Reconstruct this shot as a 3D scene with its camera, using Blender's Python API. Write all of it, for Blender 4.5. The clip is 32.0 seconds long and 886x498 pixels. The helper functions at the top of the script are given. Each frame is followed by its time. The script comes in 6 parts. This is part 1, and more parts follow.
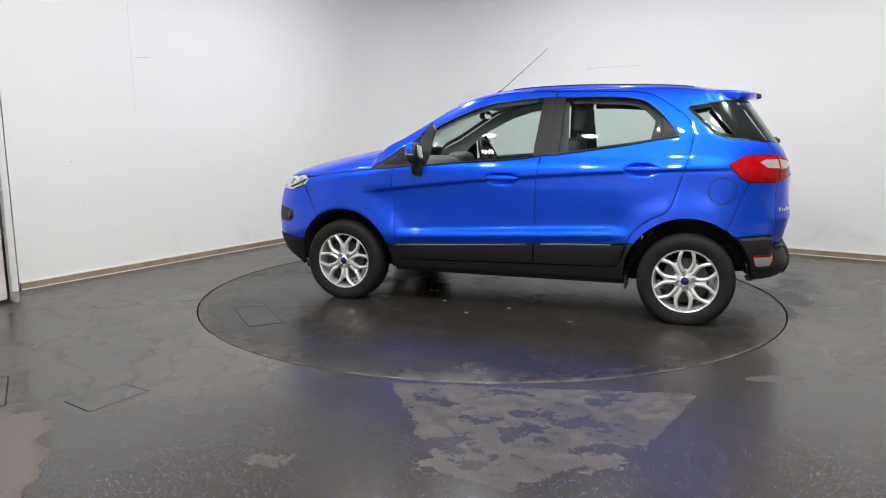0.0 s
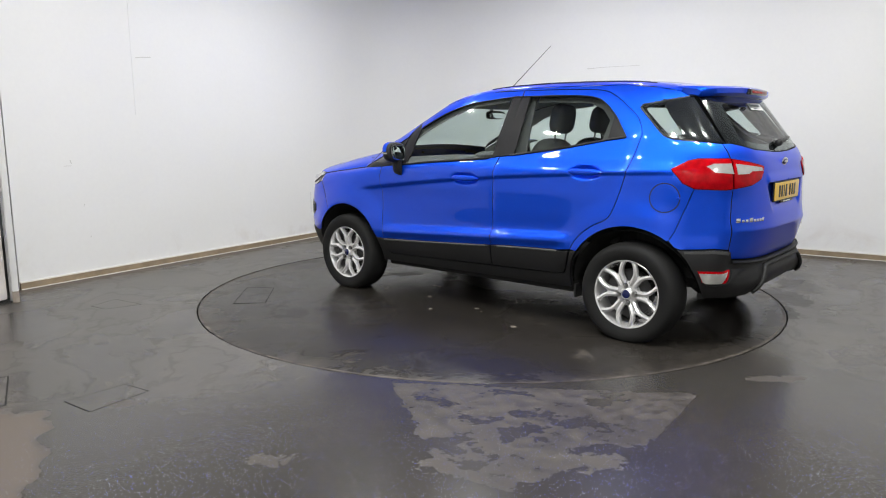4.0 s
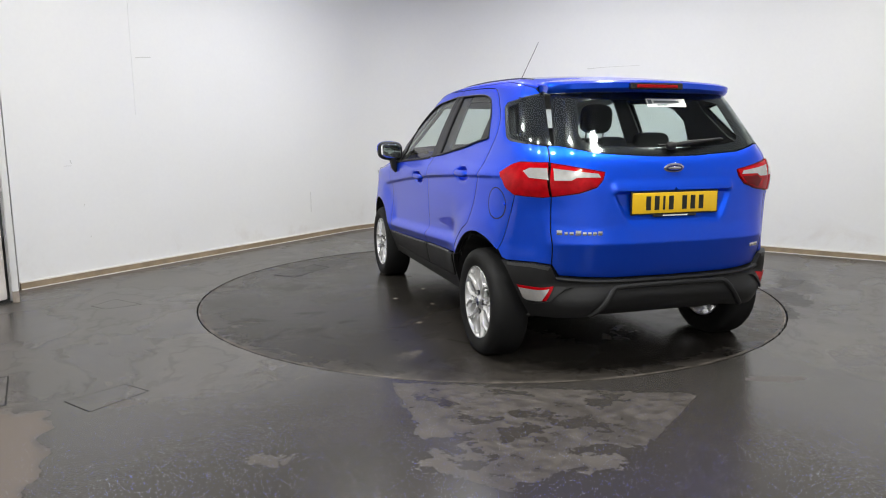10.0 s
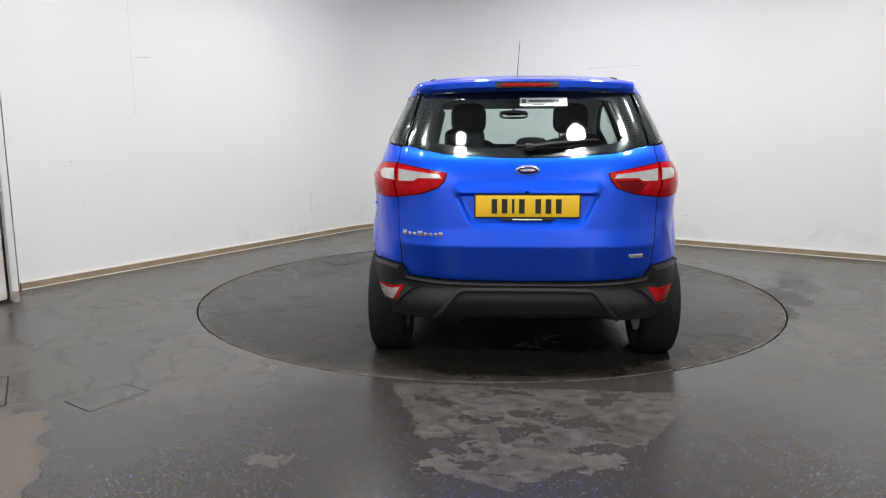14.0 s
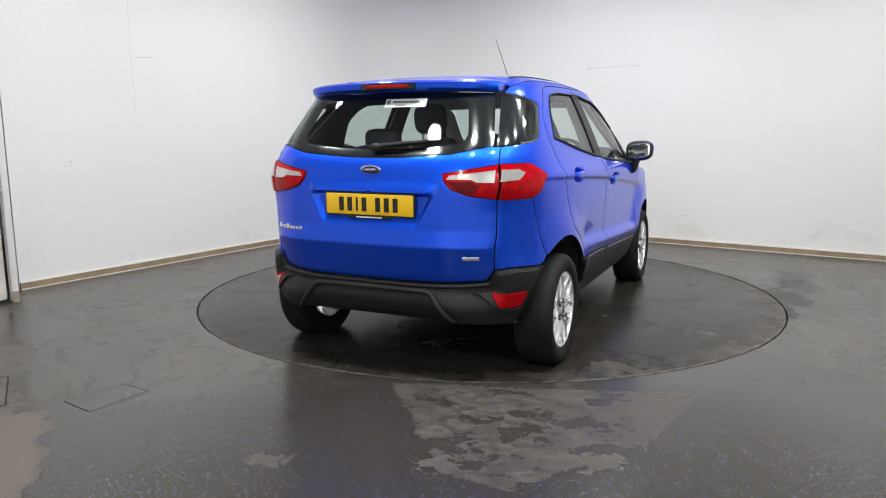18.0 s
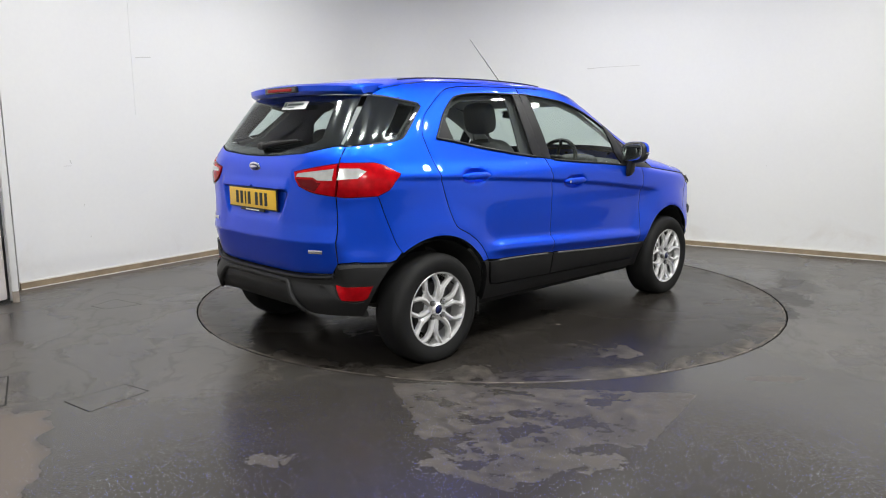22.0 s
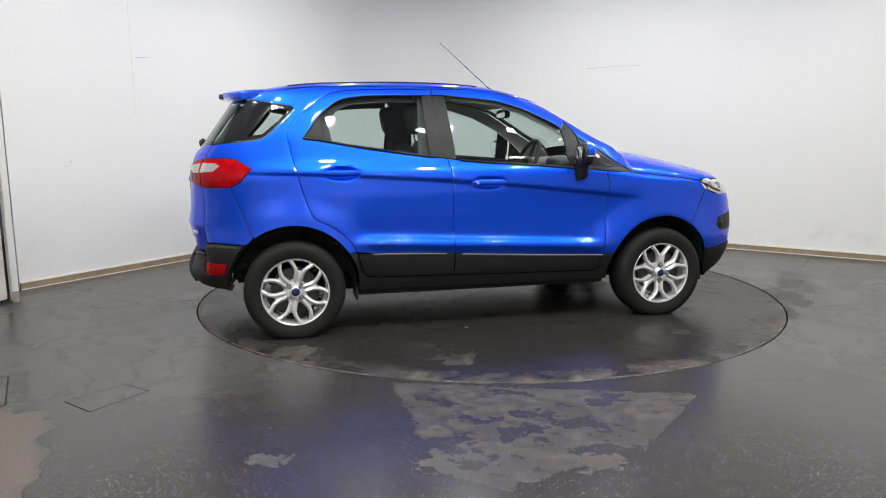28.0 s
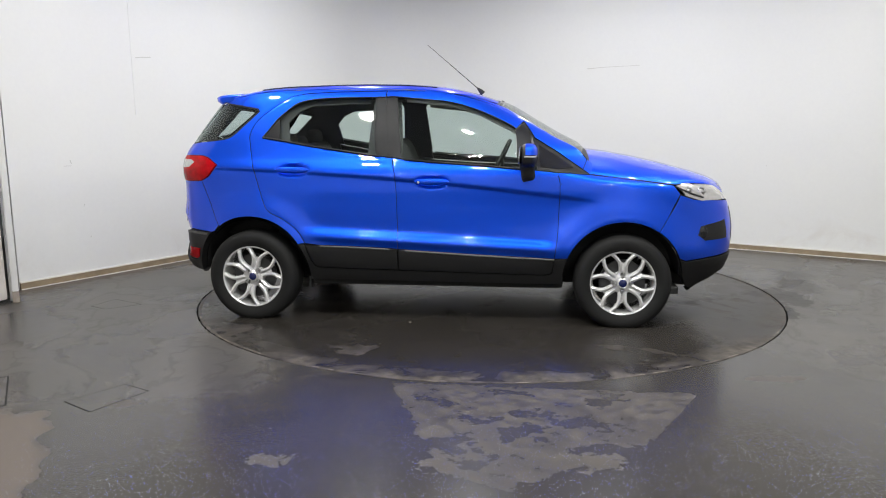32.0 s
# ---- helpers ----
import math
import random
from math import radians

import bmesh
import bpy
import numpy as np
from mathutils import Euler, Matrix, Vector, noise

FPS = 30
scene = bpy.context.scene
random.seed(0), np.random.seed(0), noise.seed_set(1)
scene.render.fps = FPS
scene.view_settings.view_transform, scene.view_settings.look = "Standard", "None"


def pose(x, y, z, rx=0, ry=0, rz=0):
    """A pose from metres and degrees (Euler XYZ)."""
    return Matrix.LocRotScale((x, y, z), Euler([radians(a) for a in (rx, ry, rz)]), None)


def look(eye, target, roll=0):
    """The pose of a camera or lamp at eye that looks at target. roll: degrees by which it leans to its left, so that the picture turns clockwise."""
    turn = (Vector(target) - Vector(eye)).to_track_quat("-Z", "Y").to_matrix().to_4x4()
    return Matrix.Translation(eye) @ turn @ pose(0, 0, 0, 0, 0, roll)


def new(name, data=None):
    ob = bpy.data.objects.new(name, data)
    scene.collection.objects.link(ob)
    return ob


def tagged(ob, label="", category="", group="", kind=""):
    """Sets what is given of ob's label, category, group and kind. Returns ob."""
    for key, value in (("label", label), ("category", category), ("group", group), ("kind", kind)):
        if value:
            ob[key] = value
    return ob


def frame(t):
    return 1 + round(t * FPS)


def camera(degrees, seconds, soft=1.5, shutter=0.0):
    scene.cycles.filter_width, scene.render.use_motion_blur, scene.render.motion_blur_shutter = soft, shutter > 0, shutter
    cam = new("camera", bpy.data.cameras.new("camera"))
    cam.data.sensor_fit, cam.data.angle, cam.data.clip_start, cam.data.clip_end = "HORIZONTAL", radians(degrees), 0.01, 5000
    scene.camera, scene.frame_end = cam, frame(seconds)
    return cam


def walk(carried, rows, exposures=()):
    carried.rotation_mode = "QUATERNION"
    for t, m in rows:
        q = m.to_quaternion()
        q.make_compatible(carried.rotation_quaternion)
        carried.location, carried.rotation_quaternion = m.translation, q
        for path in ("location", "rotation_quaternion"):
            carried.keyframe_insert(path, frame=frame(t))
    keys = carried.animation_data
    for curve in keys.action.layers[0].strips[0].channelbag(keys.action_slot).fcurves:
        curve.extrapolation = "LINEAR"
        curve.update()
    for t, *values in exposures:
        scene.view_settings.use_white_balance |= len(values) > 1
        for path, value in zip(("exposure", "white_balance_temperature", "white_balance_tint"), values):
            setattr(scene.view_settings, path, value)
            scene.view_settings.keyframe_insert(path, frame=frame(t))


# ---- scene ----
from mathutils.geometry import delaunay_2d_cdt

# ---------------------------------------------------------------- camera
cam = camera(62.93, 32.0, soft=1.05)
EYE = Vector((0.0, -5.8276, 1.2867))
AIM = EYE + Vector((math.sin(-0.0596) * math.cos(-0.1616), math.cos(-0.0596) * math.cos(-0.1616), math.sin(-0.1616))) * 6
walk(cam, [(0, look(EYE, AIM, -0.23)), (32, look(EYE, AIM, -0.23))], exposures=[(0, -0.09), (32, -0.09)])

# ---------------------------------------------------------------- light
world = bpy.data.worlds.new("studio_world")
scene.world = world
world.use_nodes = True
world.node_tree.nodes["Background"].inputs[0].default_value = (0.9, 0.95, 1.0, 1)
world.node_tree.nodes["Background"].inputs[1].default_value = 0.05

CEIL = 3.42
LAMP_SIZE = 0.19
# First eight follow glints in the glass; the last six are added fill.
LAMPS = [(-2.5, -0.4, 10), (-2.35, -1.6, 18), (-1.45, -2.5, 33), (-0.35, -2.9, 37), (0.75, -2.85, 37), (1.7, -2.5, 36), (2.45, -1.5, 32), (2.6, -0.2, 22), (-1.25, 1.0, 31), (-0.15, 1.5, 31), (1.25, 1.1, 23), (3.3, 0.2, 9), (-1.9, -6.6, 76), (2.0, -6.6, 74)]
LAMP_SPOTS = [(x, y) for x, y, _ in LAMPS]


def lamp_or_fill(x, y, power):
    data = bpy.data.lights.new("panel_light", "AREA")
    data.shape, data.size = "DISK", LAMP_SIZE
    data.energy, data.color = power, (0.98, 0.985, 0.93)
    ob = new("panel_light", data)
    ob.matrix_world = pose(x, y, CEIL - 0.07)
    return ob


for lx, ly, watts in LAMPS:
    lamp_or_fill(lx, ly, watts)

# ---------------------------------------------------------------- materials


def material(name, color, rough=0.5, metal=0.0, coat=0.0, grain=0.0, scale=60.0, bump=0.0, spec=0.5, vary=0.0, vscale=4.0):
    """A principled surface with fine grain, slow variation and relief."""
    m = bpy.data.materials.new(name)
    m.use_nodes = True
    nt = m.node_tree
    p = nt.nodes["Principled BSDF"]
    p.inputs["Base Color"].default_value = (*color, 1)
    p.inputs["Roughness"].default_value = rough
    p.inputs["Metallic"].default_value = metal
    p.inputs["Coat Weight"].default_value = coat
    p.inputs["Coat Roughness"].default_value = 0.015
    p.inputs["Specular IOR Level"].default_value = spec
    if grain or vary or bump:
        tc = nt.nodes.new("ShaderNodeTexCoord")
        fine = nt.nodes.new("ShaderNodeTexNoise")
        fine.inputs["Scale"].default_value = scale
        fine.inputs["Detail"].default_value = 6
        nt.links.new(tc.outputs["Object"], fine.inputs["Vector"])
        slow = nt.nodes.new("ShaderNodeTexNoise")
        slow.inputs["Scale"].default_value = vscale
        slow.inputs["Detail"].default_value = 3
        nt.links.new(tc.outputs["Object"], slow.inputs["Vector"])
        mul = nt.nodes.new("ShaderNodeMath")
        mul.operation = "MULTIPLY_ADD"
        nt.links.new(fine.outputs["Fac"], mul.inputs[0])
        mul.inputs[1].default_value = 2 * grain
        mul.inputs[2].default_value = 1 - grain
        mul2 = nt.nodes.new("ShaderNodeMath")
        mul2.operation = "MULTIPLY_ADD"
        nt.links.new(slow.outputs["Fac"], mul2.inputs[0])
        mul2.inputs[1].default_value = 2 * vary
        mul2.inputs[2].default_value = 1 - vary
        both = nt.nodes.new("ShaderNodeMath")
        both.operation = "MULTIPLY"
        nt.links.new(mul.outputs[0], both.inputs[0])
        nt.links.new(mul2.outputs[0], both.inputs[1])
        mix = nt.nodes.new("ShaderNodeVectorMath")
        mix.operation = "SCALE"
        mix.inputs[0].default_value = color
        nt.links.new(both.outputs[0], mix.inputs["Scale"])
        nt.links.new(mix.outputs[0], p.inputs["Base Color"])
        if bump:
            b = nt.nodes.new("ShaderNodeBump")
            b.inputs["Strength"].default_value = bump
            b.inputs["Distance"].default_value = 0.002
            nt.links.new(fine.outputs["Fac"], b.inputs["Height"])
            nt.links.new(b.outputs[0], p.inputs["Normal"])
    return m


def glass_material(name, color, rough=0.0, trans=0.85):
    """Thin tinted glazing: a see-through film with a mirror-like gloss."""
    m = bpy.data.materials.new(name)
    m.use_nodes = True
    nt = m.node_tree
    nt.nodes.remove(nt.nodes["Principled BSDF"])
    out = nt.nodes["Material Output"]
    tr = nt.nodes.new("ShaderNodeBsdfTransparent")
    tr.inputs[0].default_value = (*color, 1)
    gl = nt.nodes.new("ShaderNodeBsdfGlossy")
    gl.inputs["Roughness"].default_value = rough
    lw = nt.nodes.new("ShaderNodeLayerWeight")
    lw.inputs["Blend"].default_value = 0.5
    pw = nt.nodes.new("ShaderNodeMath")
    pw.operation = "POWER"
    nt.links.new(lw.outputs["Facing"], pw.inputs[0])
    pw.inputs[1].default_value = 5.0
    fr = nt.nodes.new("ShaderNodeMath")
    fr.operation = "MULTIPLY_ADD"
    nt.links.new(pw.outputs[0], fr.inputs[0])
    fr.inputs[1].default_value = 0.9
    fr.inputs[2].default_value = 0.035
    mx = nt.nodes.new("ShaderNodeMixShader")
    nt.links.new(fr.outputs[0], mx.inputs[0])
    nt.links.new(tr.outputs[0], mx.inputs[1])
    nt.links.new(gl.outputs[0], mx.inputs[2])
    nt.links.new(mx.outputs[0], out.inputs[0])
    return m


def glow(name, color, strength):
    m = bpy.data.materials.new(name)
    m.use_nodes = True
    p = m.node_tree.nodes["Principled BSDF"]
    p.inputs["Base Color"].default_value = (0.8, 0.8, 0.8, 1)
    p.inputs["Emission Color"].default_value = (*color, 1)
    p.inputs["Emission Strength"].default_value = strength
    return m


PAINT = material("blue_metallic_paint", (0.0045, 0.081, 0.80), 0.40, 0.66, 0.9, grain=0.10, scale=900)
PAINT.node_tree.nodes["Principled BSDF"].inputs["Specular Tint"].default_value = (0.06, 0.22, 1.0, 1)
PAINT.node_tree.nodes["Principled BSDF"].inputs["Coat IOR"].default_value = 1.46
BLACK = material("black_grained_plastic", (0.011, 0.011, 0.012), 0.5, bump=0.15, scale=700, grain=0.1)
CLAD = material("dark_grey_cladding", (0.013, 0.013, 0.014), 0.52, spec=0.32, bump=0.12, scale=600, grain=0.1)
GLOSSY = material("gloss_black_trim", (0.012, 0.012, 0.014), 0.12, coat=0.5)
SATIN = material("satin_pillar_film", (0.013, 0.013, 0.015), 0.42, spec=0.22)
DARK = material("black_underbody_and_gap_shade", (0.026, 0.026, 0.026), 0.8, grain=0.2, spec=0.2)
RUBBER = material("tyre_rubber", (0.015, 0.015, 0.0155), 0.65, spec=0.18, grain=0.15, scale=200, bump=0.1)
ALLOY = material("silver_alloy_paint", (0.90, 0.90, 0.91), 0.24, 0.66, 0.6, grain=0.05, scale=800)
STEEL = material("dull_brake_steel", (0.13, 0.13, 0.135), 0.4, 0.9, grain=0.2, scale=80)
NUTSTEEL = material("bright_nut_steel", (0.45, 0.45, 0.46), 0.3, 0.9)
NUT = material("dark_nut_recess", (0.018, 0.017, 0.017), 0.4, 0.0)
HUBSTEEL = material("dark_hub_steel", (0.05, 0.05, 0.052), 0.5, 0.6, grain=0.2, scale=80)
CHROME = material("chrome", (0.8, 0.8, 0.82), 0.08, 1.0)
BADGE = material("dark_blue_enamel", (0.008, 0.015, 0.09), 0.2, 0.2, 0.8)
REDLENS = material("red_lamp_lens", (0.38, 0.002, 0.006), 0.10, 0.0, 0.0, vary=0.6, vscale=26, spec=0.2)
CLEARLENS = material("clear_lamp_lens", (0.62, 0.61, 0.60), 0.14, 0.55, 1.0, vary=0.16, vscale=45)
PLATE = material("yellow_number_plate", (0.85, 0.52, 0.01), 0.3, coat=0.4, grain=0.04)
INK = material("black_ink", (0.012, 0.012, 0.012), 0.45)
WHITEPRINT = material("white_print", (0.86, 0.88, 0.87), 0.5)
GREYPRINT = material("grey_print", (0.16, 0.19, 0.20), 0.5)
FABRIC = material("charcoal_seat_fabric", (0.095, 0.096, 0.100), 0.9, grain=0.3, scale=300, bump=0.4)
TRIM = material("dark_grey_interior_plastic", (0.085, 0.088, 0.092), 0.6, grain=0.15, scale=400, bump=0.2)
LINER = material("light_grey_headliner", (0.46, 0.46, 0.45), 0.95, grain=0.1, scale=300)
GLASS = glass_material("green_tinted_glass", (0.80, 0.88, 0.85))
DARKGLASS = glass_material("tinted_rear_glass", (0.76, 0.84, 0.82))
LINING = material("grey_panel_lining", (0.055, 0.055, 0.058), 0.8, grain=0.1)
MIRROR = material("mirror_glass", (0.85, 0.87, 0.88), 0.02, 1.0)

# ---------------------------------------------------------------- mesh helpers


def mesh_of(name, verts, faces, mat, smooth=True, sharp_angle=None):
    me = bpy.data.meshes.new(name)
    me.from_pydata([tuple(v) for v in verts], [], faces)
    me.validate()
    if smooth:
        me.shade_smooth()
        if sharp_angle:
            me.set_sharp_from_angle(angle=radians(sharp_angle))
    me.materials.append(mat)
    return me


def part_mesh(name, verts, faces, mat, parent, label="", smooth=True, sharp_angle=35):
    ob = new(name, mesh_of(name, verts, faces, mat, smooth, sharp_angle))
    ob.parent = parent
    return tagged(ob, label)


def part(name, bm, mat, parent, label="", smooth=True, sharp_angle=35):
    me = bpy.data.meshes.new(name)
    bm.to_mesh(me)
    bm.free()
    if smooth:
        me.shade_smooth()
        me.set_sharp_from_angle(angle=radians(sharp_angle))
    me.materials.append(mat)
    ob = new(name, me)
    ob.parent = parent
    return tagged(ob, label)


def box(bm, cx, cy, cz, sx, sy, sz, bevel=0.0, m=None):
    """A bevelled block added to bm."""
    r = bmesh.ops.create_cube(bm, size=1.0)
    vs = r["verts"]
    bmesh.ops.scale(bm, vec=(sx, sy, sz), verts=vs)
    if bevel:
        es = list({e for v in vs for e in v.link_edges})
        g = bmesh.ops.bevel(bm, geom=es, offset=bevel, segments=3, affect="EDGES", profile=0.6)
        vs = list({v for f in g["faces"] for v in f.verts} | {v for v in vs if v.is_valid})
    mat4 = Matrix.Translation((cx, cy, cz)) @ (m if m is not None else Matrix())
    bmesh.ops.transform(bm, matrix=mat4, verts=vs)
    return vs


def tube(bm, pts, radius, sides=10, taper=None):
    """A round bar along pts."""
    rings = []
    pts = [Vector(p) for p in pts]
    for i, p in enumerate(pts):
        d = (pts[min(i + 1, len(pts) - 1)] - pts[max(i - 1, 0)]).normalized()
        a = d.orthogonal().normalized() if not rings else (rings[-1][1] - d * rings[-1][1].dot(d)).normalized()
        b = d.cross(a)
        r = radius if taper is None else radius * taper[i]
        rings.append(([bm.verts.new(p + (a * math.cos(2 * math.pi * k / sides) + b * math.sin(2 * math.pi * k / sides)) * r) for k in range(sides)], a))
    for (r0, _), (r1, _) in zip(rings, rings[1:]):
        for k in range(sides):
            bm.faces.new((r0[k], r0[(k + 1) % sides], r1[(k + 1) % sides], r1[k]))
    bm.faces.new(rings[0][0][::-1])
    bm.faces.new(rings[-1][0])


def lathe(profile, seg=64, axis="y", closed=False):
    """Verts and faces of a profile of (radius, offset) turned round an axis."""
    verts, faces = [], []
    n = len(profile)
    for i in range(seg):
        a = 2 * math.pi * i / seg
        for r, o in profile:
            verts.append((r * math.cos(a), o, r * math.sin(a)) if axis == "y" else (r * math.cos(a), r * math.sin(a), o))
    for i in range(seg):
        j = (i + 1) % seg
        for k in range(n - (0 if closed else 1)):
            l = (k + 1) % n
            faces.append((i * n + k, i * n + l, j * n + l, j * n + k))
    return verts, faces


def through_points(pts, n=6):
    """A smooth open curve through 2D points."""
    p = [np.array(q, float) for q in pts]
    p = [2 * p[0] - p[1]] + p + [2 * p[-1] - p[-2]]
    out = []
    for i in range(1, len(p) - 2):
        for k in range(n):
            t = k / n
            out.append(0.5 * (2 * p[i] + (p[i + 1] - p[i - 1]) * t + (2 * p[i - 1] - 5 * p[i] + 4 * p[i + 1] - p[i + 2]) * t * t + (3 * p[i] - p[i - 1] - 3 * p[i + 1] + p[i + 2]) * t ** 3))
    out.append(p[-2])
    return [tuple(q) for q in out]


def smooth_interp(xs, ys):
    """A monotone-looking cubic through a few knots."""
    xs, ys = np.array(xs, float), np.array(ys, float)
    h = np.diff(xs)
    s = np.diff(ys) / h
    m = np.zeros(len(xs))
    for i in range(1, len(xs) - 1):
        m[i] = 0 if s[i - 1] * s[i] <= 0 else 2 * s[i - 1] * s[i] / (s[i - 1] + s[i])
    m[0], m[-1] = s[0], s[-1]

    def f(x):
        x = np.clip(np.asarray(x, float), xs[0], xs[-1])
        i = np.clip(np.searchsorted(xs, x) - 1, 0, len(h) - 1)
        t = (x - xs[i]) / h[i]
        return (2 * t ** 3 - 3 * t ** 2 + 1) * ys[i] + (t ** 3 - 2 * t ** 2 + t) * h[i] * m[i] + (-2 * t ** 3 + 3 * t ** 2) * ys[i + 1] + (t ** 3 - t ** 2) * h[i] * m[i + 1]
    return f


def ramp(x, a, b):
    t = np.clip((x - a) / (b - a), 0, 1)
    return t * t * (3 - 2 * t)


# ---------------------------------------------------------------- the car's skin
# x forward from the middle of the wheelbase, y to the car's left, z up.
HALF = smooth_interp([0.18, 0.30, 0.42, 0.52, 0.64, 0.78, 0.90, 0.98, 1.02, 1.06, 1.10, 1.17, 1.25, 1.35, 1.45, 1.52, 1.56, 1.62],
                     [0.76, 0.815, 0.850, 0.862, 0.860, 0.868, 0.878, 0.876, 0.868, 0.849, 0.825, 0.795, 0.765, 0.722, 0.676, 0.640, 0.612, 0.56])
REAR = smooth_interp([0.20, 0.30, 0.36, 0.45, 0.55, 0.62, 0.70, 0.80, 0.90, 1.00, 1.08, 1.14, 1.20, 1.30, 1.40, 1.47, 1.53, 1.62],
                     [-1.80, -1.87, -1.91, -1.935, -1.94, -1.935, -1.928, -1.925, -1.917, -1.905, -1.89, -1.865, -1.82, -1.75, -1.68, -1.63, -1.585, -1.50])
FRONT = smooth_interp([0.20, 0.35, 0.45, 0.60, 0.75, 0.86, 0.93, 0.97, 1.00, 1.05, 1.14, 1.24, 1.35, 1.45, 1.52, 1.58, 1.62],
                      [1.96, 2.02, 2.05, 2.055, 2.03, 1.985, 1.88, 1.50, 1.26, 1.19, 1.16, 0.96, 0.745, 0.55, 0.40, 0.24, 0.1])
XC_R = -0.6
XC_F = smooth_interp([0.2, 1.0, 1.14, 1.62], [0.6, 0.6, 0.0, -0.15])
N_R, N_F = 4.0, 4.0
K_R, K_F = 0.5 ** (1 / N_R), 0.5 ** (1 / N_F)


def rear_power(z):
    """The rear corners are squarer above the lamps than at the bumper."""
    return N_R + 1.6 * ramp(z, 0.85, 1.25)


LR, LF_, LM, LB = 1.33, 1.45, 1.2, 0.87
Q_R = LR * K_R + LB * K_R
HUB_Z, TYRE_R, HUB_X = 0.289, 0.316, 1.2565
HANDLES = ((-0.947, 1.022), (0.0, 0.948))


def crease(x):
    return 0.949 - 0.081 * x - 0.02 * (x + 0.2) ** 2


def relief(x, z):
    """Creases, ledges and wheel-arch flares of the sides, in metres outwards."""
    d = 0.0
    zc = crease(x)
    body = ramp(x, -1.75, -1.3) * (1 - ramp(x, 0.84, 1.12))
    d = d - 0.017 * body * ramp(zc - z, -0.004, 0.016) * (1 - ramp(zc - z, 0.05, 0.30))
    doors = ramp(x, -0.92, -0.72) * (1 - ramp(x, 0.70, 0.86))
    lt = 0.592 - 0.048 * x
    d = d + doors * (0.026 * ramp(lt - z, -0.012, 0.05) - 0.022 * ramp(lt - z, 0.05, 0.10))
    d = d - doors * 0.012 * ramp(lt - z, -0.30, -0.02) * (1 - ramp(lt - z, -0.012, 0.03))
    for gx, gz in HANDLES:
        r = np.hypot((x - gx) / 0.128, (z - gz) / 0.046)
        d = d - 0.034 * (1 - ramp(r, 0.45, 1.0))
    for hx in (HUB_X, -HUB_X):
        r = np.hypot(x - hx, z - 0.302)
        d = d + 0.024 * (1 - 0.85 * ramp(-x, 1.44, 1.62)) * (1 - ramp(r, 0.42, 0.60)) * ramp(z, 0.34, 0.54) + 0.006 * np.exp(-((r - 0.405) / 0.018) ** 2)
    return d


def plate_half(z):
    """Half width of the number-plate recess."""
    return 0.275 + 0.085 * np.clip((z - 0.79) / 0.18, 0, 1)


def rear_relief(y, z):
    """Number-plate recess and the fold of the tailgate, in metres forwards."""
    ay = np.abs(y)
    half = plate_half(z)
    d = 0.020 * ramp(z, 0.785, 0.85) * (1 - ramp(z, 0.962, 0.972)) * (1 - ramp(ay, half - 0.022, half + 0.010))
    d = d - 0.013 * ramp(z, 0.962, 0.972) * (1 - ramp(z, 0.980, 1.036)) * (1 - ramp(ay, 0.345, 0.375))
    d = d + 0.55 * np.clip(0.440 - z, 0, 0.12) * (1 - ramp(ay, 0.24 + 1.0 * np.clip(0.440 - z, 0, 0.12), 0.42 + 1.0 * np.clip(0.440 - z, 0, 0.12)))
    d = d + (0.34 * np.clip(0.700 - z, 0, 0.20) * ramp(z, 0.36, 0.50) + 0.15 * np.clip(z - 0.700, 0, 0.09)) * (1 - ramp(ay, 0.62, 0.72))
    return d


def skin(q, z, off=0.0, plain=False):
    """Places on the left half of the skin: q runs from the front round the side to the rear's middle."""
    q, z = np.asarray(q, float), np.asarray(z, float)
    b, xr, xf, xcf = HALF(z), REAR(z), FRONT(z), XC_F(z)
    ar, af = XC_R - xr, np.maximum(xf - xcf, 0.05)
    x, y = np.zeros_like(q), np.zeros_like(q)
    # side, behind
    nr = rear_power(z)
    kr = 0.5 ** (1 / nr) / K_R
    f = np.clip(q / LR, 0, K_R) * kr
    xs = XC_R - ar * f
    ys = b * (1 - f ** nr) ** (1 / nr)
    g = np.clip(K_R - (q - LR * K_R) / LB, 0, K_R) * kr
    xe, ye = XC_R - ar * (1 - g ** nr) ** (1 / nr), b * g
    x = np.where(q <= LR * K_R, xs, xe)
    y = np.where(q <= LR * K_R, ys, ye)
    # middle
    mid = (q < 0)
    x = np.where(mid, XC_R - q / LM * (xcf - XC_R), x)
    y = np.where(mid, b, y)
    # front
    qf = -q - LM
    ff = np.clip(qf / LF_, 0, K_F)
    xa, ya = xcf + af * ff, b * (1 - ff ** N_F) ** (1 / N_F)
    gf = np.clip(K_F - (qf - LF_ * K_F) / LB, 0, K_F)
    xb, yb = xcf + af * (1 - gf ** N_F) ** (1 / N_F), b * gf
    x = np.where(qf > 0, np.where(qf <= LF_ * K_F, xa, xb), x)
    y = np.where(qf > 0, np.where(qf <= LF_ * K_F, ya, yb), y)
    if not plain:
        side = ramp(y, 0.45, 0.70)
        y = y + side * relief(x, z)
        x = x + np.where(q > LR * 0.7, rear_relief(y, z), 0.0)
    return np.stack([x, y, z + 0 * x], -1)


def skin_normal(q, z):
    e = 0.004
    a = skin(q + e, z) - skin(q - e, z)
    b = skin(q, z + e) - skin(q, z - e)
    n = np.cross(a, b)
    n /= np.linalg.norm(n, axis=-1, keepdims=True) + 1e-12
    return n


